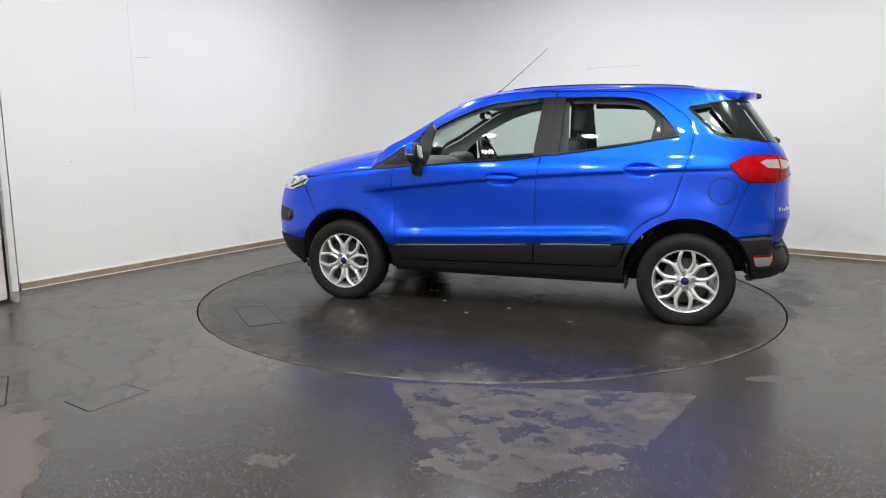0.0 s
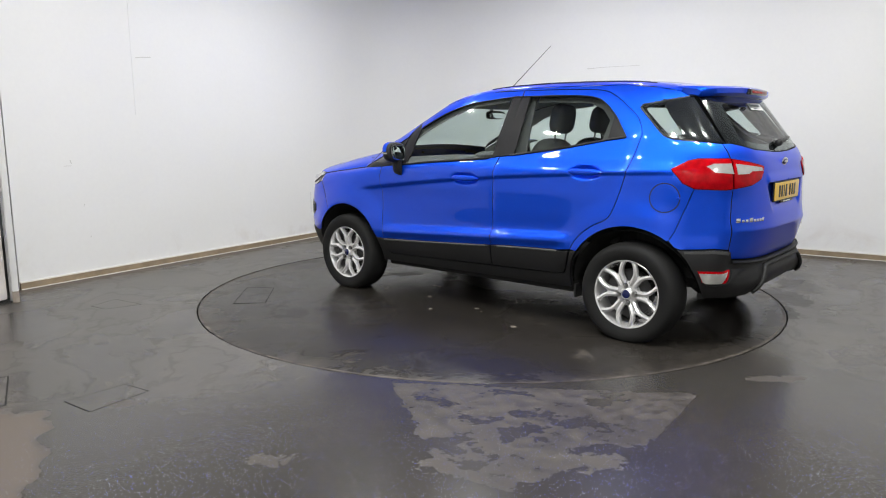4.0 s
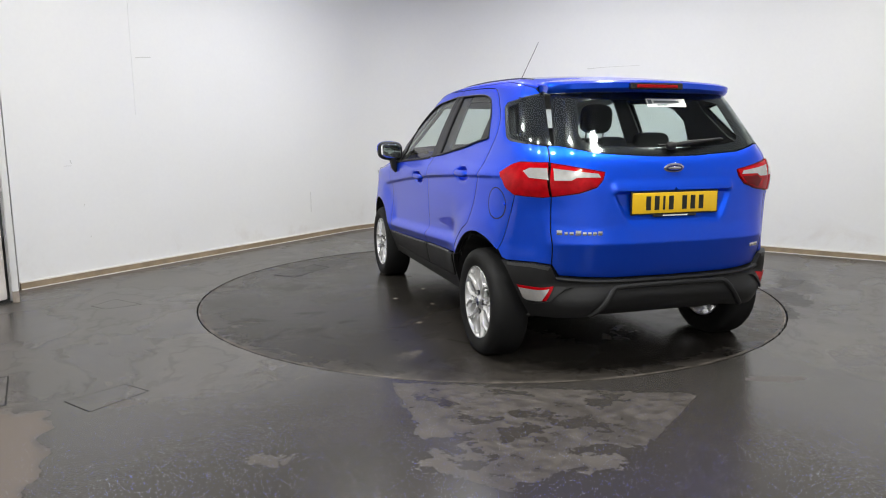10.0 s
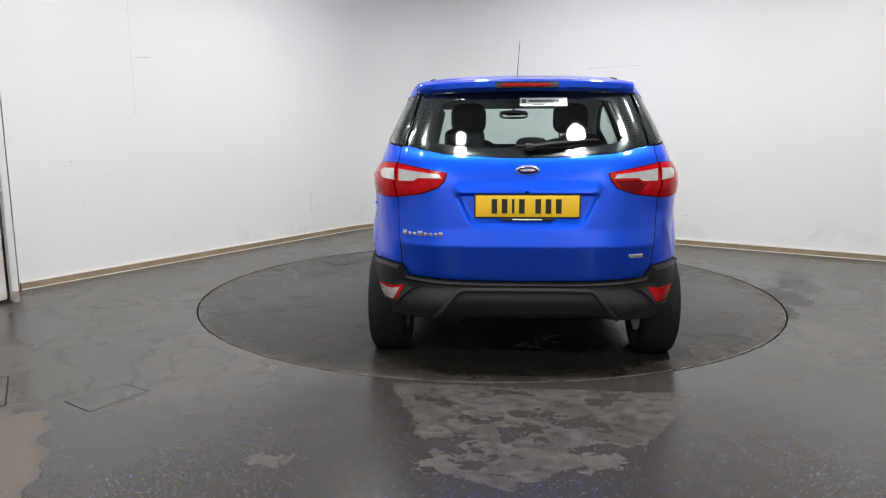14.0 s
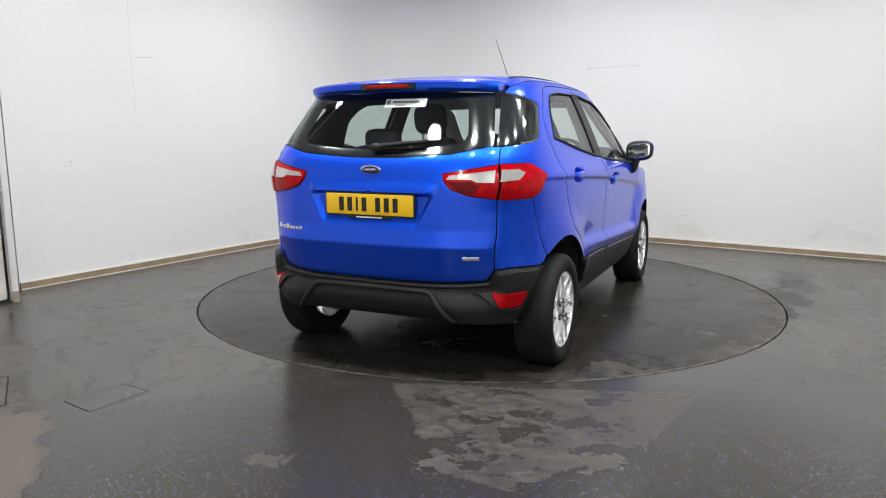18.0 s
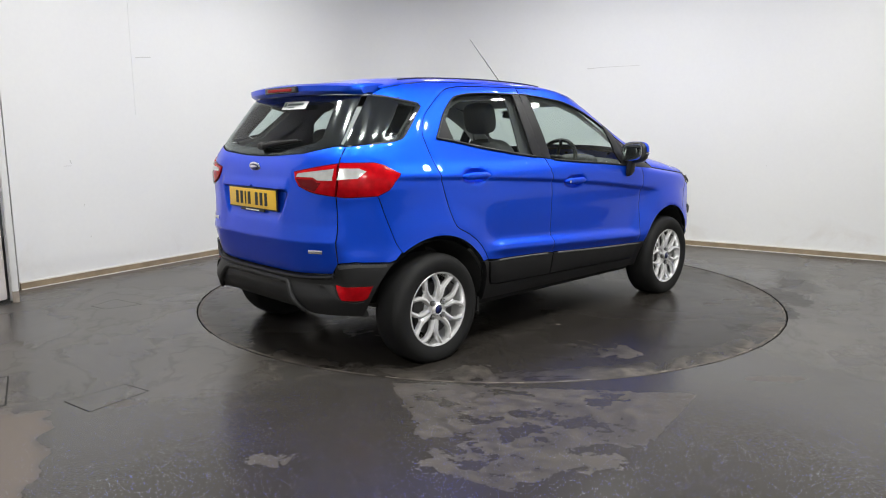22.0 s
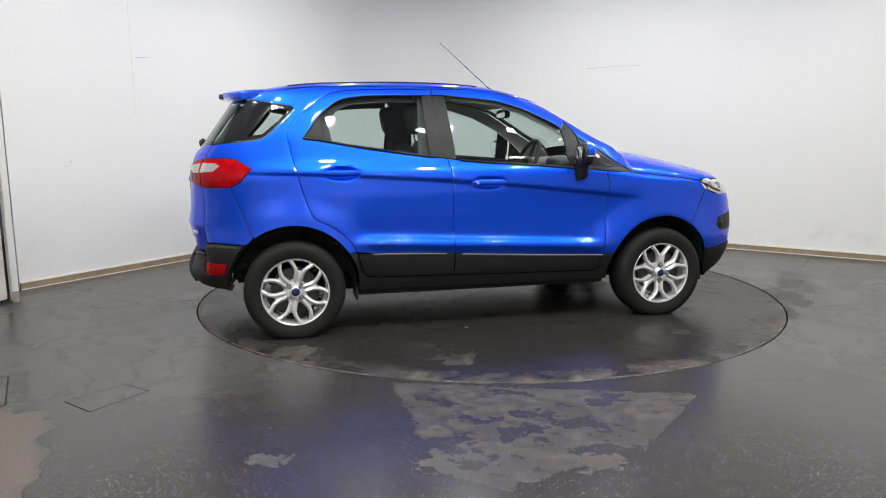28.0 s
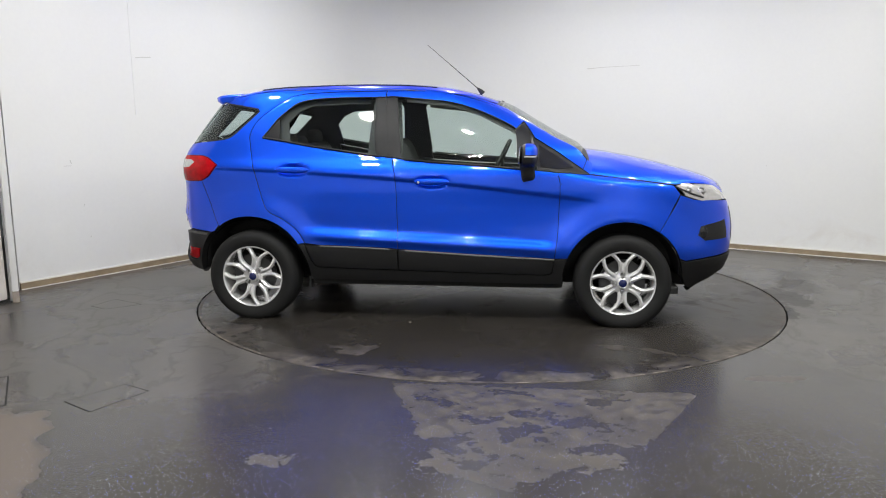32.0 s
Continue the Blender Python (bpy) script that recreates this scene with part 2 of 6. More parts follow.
def sx(x, z):
    """The skin's coordinates of a place given in side view."""
    xr, xf, xcf = float(REAR(z)), float(FRONT(z)), float(XC_F(z))
    if x <= XC_R:
        kr = 0.5 ** (1 / float(rear_power(z))) / K_R
        return (min((XC_R - x) / (XC_R - xr) / kr, K_R) * LR, z)
    if x <= xcf:
        return (-(x - XC_R) / (xcf - XC_R) * LM, z)
    return (-LM - min((x - xcf) / (xf - xcf), K_F) * LF_, z)


def sy(y, z):
    """The skin's coordinates of a place given in rear view (y from the middle to the left)."""
    kr = 0.5 ** (1 / float(rear_power(z))) / K_R
    return (LR * K_R + LB * (K_R - y / float(HALF(z)) / kr), z)


def fy(y, z):
    """The same in front view."""
    return (-LM - LF_ * K_F - LB * (K_F - y / float(HALF(z))), z)


def side_poly(pts):
    """Skin coordinates of a side-view line, its long stretches kept straight in that view."""
    out = []
    for (x0, z0), (x1, z1) in zip(pts, pts[1:]):
        n = max(1, int(math.hypot(x1 - x0, z1 - z0) / 0.025))
        out += [sx(x0 + (x1 - x0) * k / n, z0 + (z1 - z0) * k / n) for k in range(n)]
    return out + [sx(*pts[-1])]


def dense(poly, step):
    out = []
    for a, b in zip(poly, poly[1:] + poly[:1]):
        a, b = np.array(a), np.array(b)
        n = max(1, int(np.ceil(np.linalg.norm(b - a) / step)))
        out += [a + (b - a) * k / n for k in range(n)]
    keep = [out[0]]
    for p in out[1:]:
        if np.linalg.norm(p - keep[-1]) > 1e-4:
            keep.append(p)
    return np.array(keep)


def shrink(p, d):
    """A closed polygon drawn in by d."""
    area = 0.5 * np.sum(p[:, 0] * np.roll(p[:, 1], -1) - np.roll(p[:, 0], -1) * p[:, 1])
    if area < 0:
        p = p[::-1]
    t = np.roll(p, -1, 0) - np.roll(p, 1, 0)
    t /= np.linalg.norm(t, axis=1, keepdims=True) + 1e-12
    return p + np.stack([-t[:, 1], t[:, 0]], 1) * d


def inside(p, poly):
    x, y = p[:, 0][:, None], p[:, 1][:, None]
    x0, y0 = poly[:, 0][None], poly[:, 1][None]
    x1, y1 = np.roll(poly[:, 0], -1)[None], np.roll(poly[:, 1], -1)[None]
    hit = ((y0 > y) != (y1 > y)) & (x < (x1 - x0) * (y - y0) / (y1 - y0 + 1e-15) + x0)
    return hit.sum(1) % 2 == 1


def panel(name, poly, mat, parent, side=1, off=0.0, thick=0.012, gap=0.0025, step=0.035, edge=0.02, label="", both=False, roll=0.0015, lines=()):
    """A sheet of the skin inside a polygon of skin coordinates, with turned-in edges. both: the polygon is the left half of
    one that goes across the middle of the rear or front."""
    ring = shrink(dense(poly, edge), gap)
    lo, hi = ring.min(0), ring.max(0)
    gx, gz = np.meshgrid(np.arange(lo[0], hi[0], step), np.arange(lo[1], hi[1], step * 0.8))
    grid = np.stack([gx.ravel(), gz.ravel()], 1)
    inner = shrink(dense(poly, edge), gap + 0.006)
    grid = grid[inside(grid, inner)]
    if len(grid):
        dist = np.sqrt(((grid[:, None] - ring[None]) ** 2).sum(-1)).min(1)
        grid = grid[dist > 0.45 * edge]
    for line in lines:
        line = np.array(line)
        line = line[inside(line, inner)]
        if len(line):
            grid = grid[np.sqrt(((grid[:, None] - line[None]) ** 2).sum(-1)).min(1) > 0.007]
            line = line[np.sqrt(((line[:, None] - ring[None]) ** 2).sum(-1)).min(1) > 0.006]
            grid = np.concatenate([grid, line])
    n = len(ring)
    pts = np.concatenate([ring, grid]) if len(grid) else ring
    co, _, tris, orig, _, _ = delaunay_2d_cdt([Vector(p) for p in pts], [], [list(range(n))], 1, 1e-6)
    co = np.array([tuple(c) for c in co])
    back = {}
    for i, o in enumerate(orig):
        for k in o:
            back[k] = i
    nrm = skin_normal(co[:, 0], co[:, 1])
    p3 = skin(co[:, 0], co[:, 1]) + nrm * off
    loop = [back[k] for k in range(n)]
    rim = np.zeros(len(co), bool)
    rim[loop] = True
    rim &= (np.abs(p3[:, 1]) > 1e-3)
    p3[rim] -= nrm[rim] * roll
    deep = p3[loop] - nrm[loop] * thick
    verts = np.concatenate([p3, deep])
    faces = [tuple(t) for t in tris]
    base = len(co)
    for k in range(n):
        faces.append((loop[k], loop[(k + 1) % n], base + (k + 1) % n, base + k))
    # outward faces
    t0 = [p3[i] for i in faces[0][:3]]
    if np.dot(np.cross(t0[1] - t0[0], t0[2] - t0[0]), nrm[faces[0][0]]) < 0:
        faces = [f[::-1] for f in faces]
    if both:
        m = len(verts)
        mv = verts * np.array([1, -1, 1])
        verts = np.concatenate([verts, mv])
        faces = faces + [tuple(i + m for i in f[::-1]) for f in faces]
        # weld the middle
        key, new_id = {}, []
        for i, v in enumerate(verts):
            k = (round(v[0], 4), round(v[1], 4), round(v[2], 4)) if abs(v[1]) < 2e-4 else i
            new_id.append(key.setdefault(k, i))
        faces = [tuple(new_id[i] for i in f) for f in faces]
        faces = [f for f in faces if len(set(f)) == len(f) and not all(abs(verts[i][1]) < 2e-4 for i in f)]
    elif side < 0:
        verts = verts * np.array([1, -1, 1])
        faces = [f[::-1] for f in faces]
    ob = part_mesh(name, verts, faces, mat, parent, label, sharp_angle=50)
    if mat is PAINT:
        # turned-in edges are coloured dark: the shade in the panel gaps is painted in
        ob.data.materials.append(DARK)
        for poly in ob.data.polygons:
            if len(poly.vertices) == 4:
                poly.material_index = 1
        # the sheet's inner side
        lining = np.concatenate([p3, p3[loop]]) - np.concatenate([nrm, nrm[loop]]) * 0.009
        lv = lining[:len(co)]
        lf = [tuple(t)[::-1] for t in tris]
        if side < 0 and not both:
            lv, lf = lv * np.array([1, -1, 1]), [f[::-1] for f in lf]
        if both:
            lf = lf + [tuple(i + len(lv) for i in f[::-1]) for f in lf]
            lv = np.concatenate([lv, lv * np.array([1, -1, 1])])
        part_mesh("inner_lining", lv, lf, LINING, ob)
    return ob


def crease_lines():
    xs = np.arange(-1.7, 1.3, 0.018)
    out = []
    for d in (0.006, -0.003, -0.012, -0.024):
        out.append([sx(x, crease(x) + d) for x in xs])
    xs = np.arange(-0.9, 0.86, 0.018)
    for d in (0.014, 0.002, -0.025, -0.048, -0.056, -0.075, -0.1):
        out.append([sx(x, 0.592 - 0.048 * x + d) for x in xs])
    return out


def both_sides(make):
    for s in (1, -1):
        make(s)

# ---------------------------------------------------------------- the room
WALL = material("white_wall_paint", (0.77, 0.77, 0.77), 0.55, grain=0.02, scale=30, vary=0.03, vscale=0.8, bump=0.05)
WALL2 = material("white_gloss_door_paint", (0.78, 0.77, 0.78), 0.35, vary=0.05, vscale=3)
CEILM = material("white_ceiling_paint", (0.82, 0.82, 0.82), 0.8, vary=0.05, vscale=1)
WOOD = material("dirty_timber_skirting", (0.26, 0.20, 0.13), 0.6, grain=0.35, scale=14, vary=0.3, vscale=6, bump=0.1)
SEAL = material("white_sealant", (0.68, 0.66, 0.62), 0.5, vary=0.15, vscale=10)


class Nodes:
    """Short forms for node arithmetic in one material."""

    def __init__(self, m):
        self.nt = m.node_tree
        self.links = self.nt.links

    def put(self, socket, v):
        if isinstance(v, (int, float)):
            socket.default_value = v
        elif isinstance(v, tuple):
            socket.default_value = v if len(v) == len(socket.default_value) else (*v, 1)
        else:
            self.links.new(v, socket)

    def op(self, kind, a, b=0.0, c=0.0):
        n = self.nt.nodes.new("ShaderNodeMath")
        n.operation = kind
        for s, v in zip(n.inputs, (a, b, c)):
            self.put(s, v)
        return n.outputs[0]

    def mul(self, *a):
        r = a[0]
        for b in a[1:]:
            r = self.op("MULTIPLY", r, b)
        return r

    def step(self, v, lo, hi):
        n = self.nt.nodes.new("ShaderNodeMapRange")
        n.interpolation_type = "SMOOTHSTEP"
        self.put(n.inputs["Value"], v)
        self.put(n.inputs["From Min"], lo)
        self.put(n.inputs["From Max"], hi)
        return n.outputs[0]

    def noise(self, vec, scale, detail=4.0, rough=0.5, distort=0.0):
        n = self.nt.nodes.new("ShaderNodeTexNoise")
        n.inputs["Scale"].default_value = scale
        n.inputs["Detail"].default_value = detail
        n.inputs["Roughness"].default_value = rough
        n.inputs["Distortion"].default_value = distort
        self.links.new(vec, n.inputs["Vector"])
        return n.outputs["Fac"]

    def mix(self, f, a, b):
        n = self.nt.nodes.new("ShaderNodeMix")
        n.data_type = "RGBA"
        self.put(n.inputs[0], f)
        self.put(n.inputs[6], a)
        self.put(n.inputs[7], b)
        return n.outputs[2]


def vinyl(name, disc):
    """Dark glossy vinyl with blue and white flecks, dust, dried puddles and worn patches."""
    m = bpy.data.materials.new(name)
    m.use_nodes = True
    N = Nodes(m)
    nt = m.node_tree
    p = nt.nodes["Principled BSDF"]
    tc = nt.nodes.new("ShaderNodeTexCoord")
    vec = tc.outputs["Object"]
    sep = nt.nodes.new("ShaderNodeSeparateXYZ")
    nt.links.new(vec, sep.inputs[0])
    x, y = sep.outputs[0], sep.outputs[1]
    # flecks
    vor = nt.nodes.new("ShaderNodeTexVoronoi")
    vor.inputs["Scale"].default_value = 175
    nt.links.new(vec, vor.inputs["Vector"])
    col = nt.nodes.new("ShaderNodeSeparateColor")
    nt.links.new(vor.outputs["Color"], col.inputs[0])
    rare = N.op("GREATER_THAN", col.outputs[0], 0.72)
    dot = N.op("LESS_THAN", vor.outputs["Distance"], N.op("MULTIPLY_ADD", col.outputs[1], 0.16, 0.13))
    fleck = N.mul(rare, dot)
    fleck_col = N.mix(N.op("GREATER_THAN", col.outputs[2], 0.55), (0.16, 0.20, 0.95, 1), (0.72, 0.74, 0.90, 1))
    slow = N.noise(vec, 0.9, 3)
    fine = N.noise(vec, 9, 6, 0.6)
    grain = N.noise(vec, 140, 4, 0.6)
    ground = N.mix(slow, (0.020, 0.0178, 0.0158, 1), (0.033, 0.0292, 0.0258, 1))
    if disc:
        r = N.op("SQRT", N.op("ADD", N.mul(x, x), N.mul(y, y)))
        base = N.mix(N.mul(fleck, 0.05), ground, fleck_col)
        ang = N.op("ARCTAN2", y, x)
        front = N.step(N.op("ABSOLUTE", N.op("ADD", ang, 1.35)), 1.3, 0.5)
        rim = N.mul(N.step(N.op("ADD", r, N.mul(fine, 0.16)), 2.10, 2.30), N.step(N.noise(vec, 2.4, 7, 0.65, 0.8), 0.42, 0.60), N.op("MULTIPLY_ADD", front, 0.7, 0.3))
        spots = N.mul(N.step(N.noise(vec, 1.6, 5, 0.65, 0.6), 0.60, 0.66), 0.5)
        lip = N.mul(N.step(N.op("ABSOLUTE", N.op("SUBTRACT", N.op("ADD", r, N.mul(N.noise(vec, 6, 4), 0.012)), 2.231)), 0.011, 0.005), N.step(N.noise(vec, 1.7, 5, 0.6), 0.40, 0.52))
        dried = N.mul(N.step(N.noise(vec, 2.1, 8, 0.7, 0.9), 0.56, 0.61), N.step(r, 1.0, 1.5))
        dirt = N.op("MAXIMUM", N.op("MAXIMUM", rim, spots), lip)
        base = N.mix(N.mul(dirt, N.step(fine, 0.25, 0.7)), base, (0.145, 0.126, 0.11, 1))
        dust = N.step(N.noise(vec, 0.7, 4), 0.35, 0.75)
        spec = N.mul(0.155, N.op("SUBTRACT", 1.0, N.mul(N.step(N.noise(vec, 2.6, 7, 0.7, 0.6), 0.60, 0.64), 0.4)), N.op("SUBTRACT", 1.0, N.mul(dried, 0.45)))
        rough = N.op("ADD", N.op("MULTIPLY_ADD", dust, 0.08, 0.21), N.op("ADD", N.mul(dirt, 0.3), N.mul(grain, 0.06)))
    else:
        near_cam = N.op("MULTIPLY_ADD", N.step(N.op("ADD", y, N.mul(slow, 0.8)), -1.7, -2.4), 0.92, 0.06)
        open_part = N.op("MULTIPLY_ADD", N.step(N.op("ADD", x, N.mul(slow, 0.6)), -1.9, -1.3), 0.85, 0.15)
        flecks = N.mul(fleck, near_cam, open_part)
        # middle before the turntable; sides lighter with dust and the wall's reflection painted in
        untinted = N.mul(N.step(N.op("ADD", y, N.mul(slow, 0.8)), -1.6, -2.3), N.step(N.op("ADD", x, N.mul(slow, 0.7)), -1.5, -0.5), N.step(N.op("SUBTRACT", x, N.mul(slow, 0.7)), 1.5, 0.6))
        base = N.mix(untinted, N.mix(slow, (0.034, 0.0312, 0.0290, 1), (0.054, 0.0495, 0.0455, 1)), N.mix(slow, (0.033, 0.0293, 0.0262, 1), (0.046, 0.0408, 0.0363, 1)))
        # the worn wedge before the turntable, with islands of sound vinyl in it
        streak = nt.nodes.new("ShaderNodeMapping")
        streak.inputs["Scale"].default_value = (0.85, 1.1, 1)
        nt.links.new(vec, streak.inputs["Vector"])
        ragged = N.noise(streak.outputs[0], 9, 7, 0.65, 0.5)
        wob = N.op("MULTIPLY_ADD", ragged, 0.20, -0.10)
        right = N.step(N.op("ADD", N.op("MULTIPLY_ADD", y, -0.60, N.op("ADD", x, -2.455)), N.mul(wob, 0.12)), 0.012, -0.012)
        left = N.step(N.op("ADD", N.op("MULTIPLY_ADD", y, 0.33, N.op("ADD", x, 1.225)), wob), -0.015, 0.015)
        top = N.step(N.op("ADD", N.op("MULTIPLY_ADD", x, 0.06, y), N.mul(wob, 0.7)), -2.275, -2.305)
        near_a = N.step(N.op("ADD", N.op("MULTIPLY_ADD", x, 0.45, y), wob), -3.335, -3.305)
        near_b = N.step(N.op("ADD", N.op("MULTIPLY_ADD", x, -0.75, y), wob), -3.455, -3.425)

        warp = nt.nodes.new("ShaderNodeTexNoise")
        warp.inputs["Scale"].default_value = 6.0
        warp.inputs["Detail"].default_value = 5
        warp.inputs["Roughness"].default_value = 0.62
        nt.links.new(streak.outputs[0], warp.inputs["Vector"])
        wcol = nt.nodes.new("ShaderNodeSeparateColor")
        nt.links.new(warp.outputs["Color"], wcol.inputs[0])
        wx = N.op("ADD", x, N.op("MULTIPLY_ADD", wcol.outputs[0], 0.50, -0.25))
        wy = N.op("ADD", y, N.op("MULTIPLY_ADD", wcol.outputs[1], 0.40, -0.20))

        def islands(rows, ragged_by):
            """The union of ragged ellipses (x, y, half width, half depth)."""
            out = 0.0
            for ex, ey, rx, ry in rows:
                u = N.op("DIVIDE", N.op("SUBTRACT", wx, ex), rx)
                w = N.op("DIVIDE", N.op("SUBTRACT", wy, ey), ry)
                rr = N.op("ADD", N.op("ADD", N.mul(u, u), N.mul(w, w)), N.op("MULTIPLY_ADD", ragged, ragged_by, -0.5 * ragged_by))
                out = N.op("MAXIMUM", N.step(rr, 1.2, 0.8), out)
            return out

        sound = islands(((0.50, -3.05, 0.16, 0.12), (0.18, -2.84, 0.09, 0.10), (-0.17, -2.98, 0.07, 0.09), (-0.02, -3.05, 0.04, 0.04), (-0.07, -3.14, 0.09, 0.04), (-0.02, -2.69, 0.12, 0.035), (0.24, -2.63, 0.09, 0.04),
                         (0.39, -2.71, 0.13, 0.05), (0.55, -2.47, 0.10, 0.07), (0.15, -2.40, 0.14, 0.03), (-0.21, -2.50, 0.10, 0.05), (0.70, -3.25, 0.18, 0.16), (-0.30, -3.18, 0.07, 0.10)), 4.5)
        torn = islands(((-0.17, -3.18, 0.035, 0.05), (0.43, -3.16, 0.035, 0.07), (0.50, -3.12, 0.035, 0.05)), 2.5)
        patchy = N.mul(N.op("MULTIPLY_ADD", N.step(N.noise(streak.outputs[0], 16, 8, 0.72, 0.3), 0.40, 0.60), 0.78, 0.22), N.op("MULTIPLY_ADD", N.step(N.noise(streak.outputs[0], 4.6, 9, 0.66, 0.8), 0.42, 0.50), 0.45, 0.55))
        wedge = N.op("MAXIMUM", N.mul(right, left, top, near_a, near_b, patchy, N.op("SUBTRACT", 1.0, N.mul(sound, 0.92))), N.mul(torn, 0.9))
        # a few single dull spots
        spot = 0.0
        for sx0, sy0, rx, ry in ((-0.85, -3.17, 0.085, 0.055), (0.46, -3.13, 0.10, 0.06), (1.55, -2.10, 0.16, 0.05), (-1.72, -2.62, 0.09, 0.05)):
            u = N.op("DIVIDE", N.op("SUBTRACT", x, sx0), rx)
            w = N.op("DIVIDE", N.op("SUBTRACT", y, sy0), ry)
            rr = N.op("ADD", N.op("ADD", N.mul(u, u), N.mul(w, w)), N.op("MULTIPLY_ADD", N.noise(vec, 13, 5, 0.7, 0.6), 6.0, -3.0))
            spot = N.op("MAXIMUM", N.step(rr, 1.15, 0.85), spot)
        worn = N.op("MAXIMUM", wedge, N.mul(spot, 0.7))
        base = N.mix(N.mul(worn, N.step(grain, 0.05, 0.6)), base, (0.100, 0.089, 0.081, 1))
        # dusty far side with dried edges, brown by the door
        # second term: right-side dust that also paints in the white wall's reflection
        far = N.op("MAXIMUM", N.step(N.op("ADD", N.op("MULTIPLY_ADD", x, -0.36, y), N.mul(fine, 0.3)), -2.25, -1.35), N.mul(N.step(N.op("ADD", N.op("MULTIPLY_ADD", y, 0.45, x), N.mul(fine, 0.3)), 0.55, 1.6), 0.9))
        dustn = N.noise(vec, 0.85, 5, 0.55, 0.4)
        dust = N.mul(far, N.step(dustn, 0.36, 0.58))
        line = N.step(N.op("ABSOLUTE", N.op("SUBTRACT", dustn, 0.47)), 0.020, 0.003)
        line2 = N.step(N.op("ABSOLUTE", N.op("SUBTRACT", dustn, 0.55)), 0.014, 0.002)
        base = N.mix(N.mul(dust, 0.65), base, (0.100, 0.093, 0.086, 1))
        mott = N.step(N.noise(streak.outputs[0], 2.2, 9, 0.68, 1.1), 0.50, 0.57)
        base = N.mix(N.mul(mott, far, 0.45), base, (0.100, 0.090, 0.080, 1))
        base = N.mix(N.mul(N.op("MAXIMUM", line, line2), far, 0.16), base, (0.014, 0.012, 0.011, 1))
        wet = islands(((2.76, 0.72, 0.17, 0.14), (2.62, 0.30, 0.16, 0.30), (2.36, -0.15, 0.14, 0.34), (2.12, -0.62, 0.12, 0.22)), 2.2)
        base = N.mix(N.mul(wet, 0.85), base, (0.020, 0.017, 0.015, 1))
        brown = N.mul(N.step(N.op("ADD", N.op("MULTIPLY_ADD", y, 0.48, x), N.mul(N.noise(vec, 2.2, 5, 0.6), 0.5)), -3.03, -3.10), N.step(N.op("ADD", y, N.mul(fine, 0.3)), -2.55, -2.65), N.step(N.op("ADD", y, N.mul(slow, 0.5)), -4.0, -3.7), N.step(x, -3.6, -3.2), 0.9)
        walls = N.step(N.op("SUBTRACT", N.op("ADD", N.mul(x, -0.864), N.mul(y, 0.503)), N.mul(fine, 0.30)), 2.86, 3.02)
        brown = N.op("MAXIMUM", brown, N.mul(walls, 0.8))
        base = N.mix(brown, base, (0.120, 0.098, 0.082, 1))
        base = N.mix(N.mul(flecks, 0.72), base, fleck_col)
        dirt = N.op("MAXIMUM", worn, brown)
        marks = N.op("MAXIMUM", N.mul(N.op("MAXIMUM", line, line2), far), N.mul(N.step(N.noise(vec, 3.4, 7, 0.7, 0.6), 0.60, 0.66), far, 0.5))
        spec = N.mul(0.43, N.op("SUBTRACT", 1.0, N.mul(marks, 0.28)), N.op("SUBTRACT", 1.0, N.mul(dust, 0.25)), N.op("SUBTRACT", 1.0, N.mul(worn, 0.55)), N.op("SUBTRACT", 1.0, N.mul(untinted, 0.56)), N.op("SUBTRACT", 1.0, N.mul(wet, 0.5)))
        rough = N.op("ADD", N.op("MULTIPLY_ADD", dust, 0.10, 0.19), N.op("ADD", N.mul(dirt, 0.30), N.mul(grain, 0.08)))
    nt.links.new(base, p.inputs["Base Color"])
    nt.links.new(spec, p.inputs["Specular IOR Level"])
    nt.links.new(rough, p.inputs["Roughness"])
    bmp = nt.nodes.new("ShaderNodeBump")
    bmp.inputs["Strength"].default_value = 1.0
    bmp.inputs["Distance"].default_value = 0.0004
    ripple = nt.nodes.new("ShaderNodeMapping")
    ripple.inputs["Scale"].default_value = (0.45, 1, 1)
    if disc:
        ripple.inputs["Scale"].default_value = (0.6, 0.6, 1)
    nt.links.new(vec, ripple.inputs["Vector"])
    nt.links.new(N.noise(ripple.outputs[0], 130, 2, 0.5), bmp.inputs["Height"])
    nt.links.new(bmp.outputs[0], p.inputs["Normal"])
    return m


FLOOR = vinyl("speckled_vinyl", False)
DISC = vinyl("worn_turntable_vinyl", True)

CORNER = Vector((-1.231, 4.505))
DIR_L = Vector((-0.4892, -0.8722))
DIR_R = Vector((0.8625, -0.5061))


def wall_line():
    """The plan of the back of the room: the near end of the left wall, a round corner, the end of the right wall."""
    tl = 1.3
    a, b = CORNER + DIR_L * tl, CORNER + DIR_R * tl
    pts = [CORNER + DIR_L * 5.36]
    for k in range(25):
        t = k / 24
        pts.append(a * (1 - t) ** 2 + CORNER * 2 * t * (1 - t) + b * t * t)
    pts.append(CORNER + DIR_R * 8.5)
    return pts


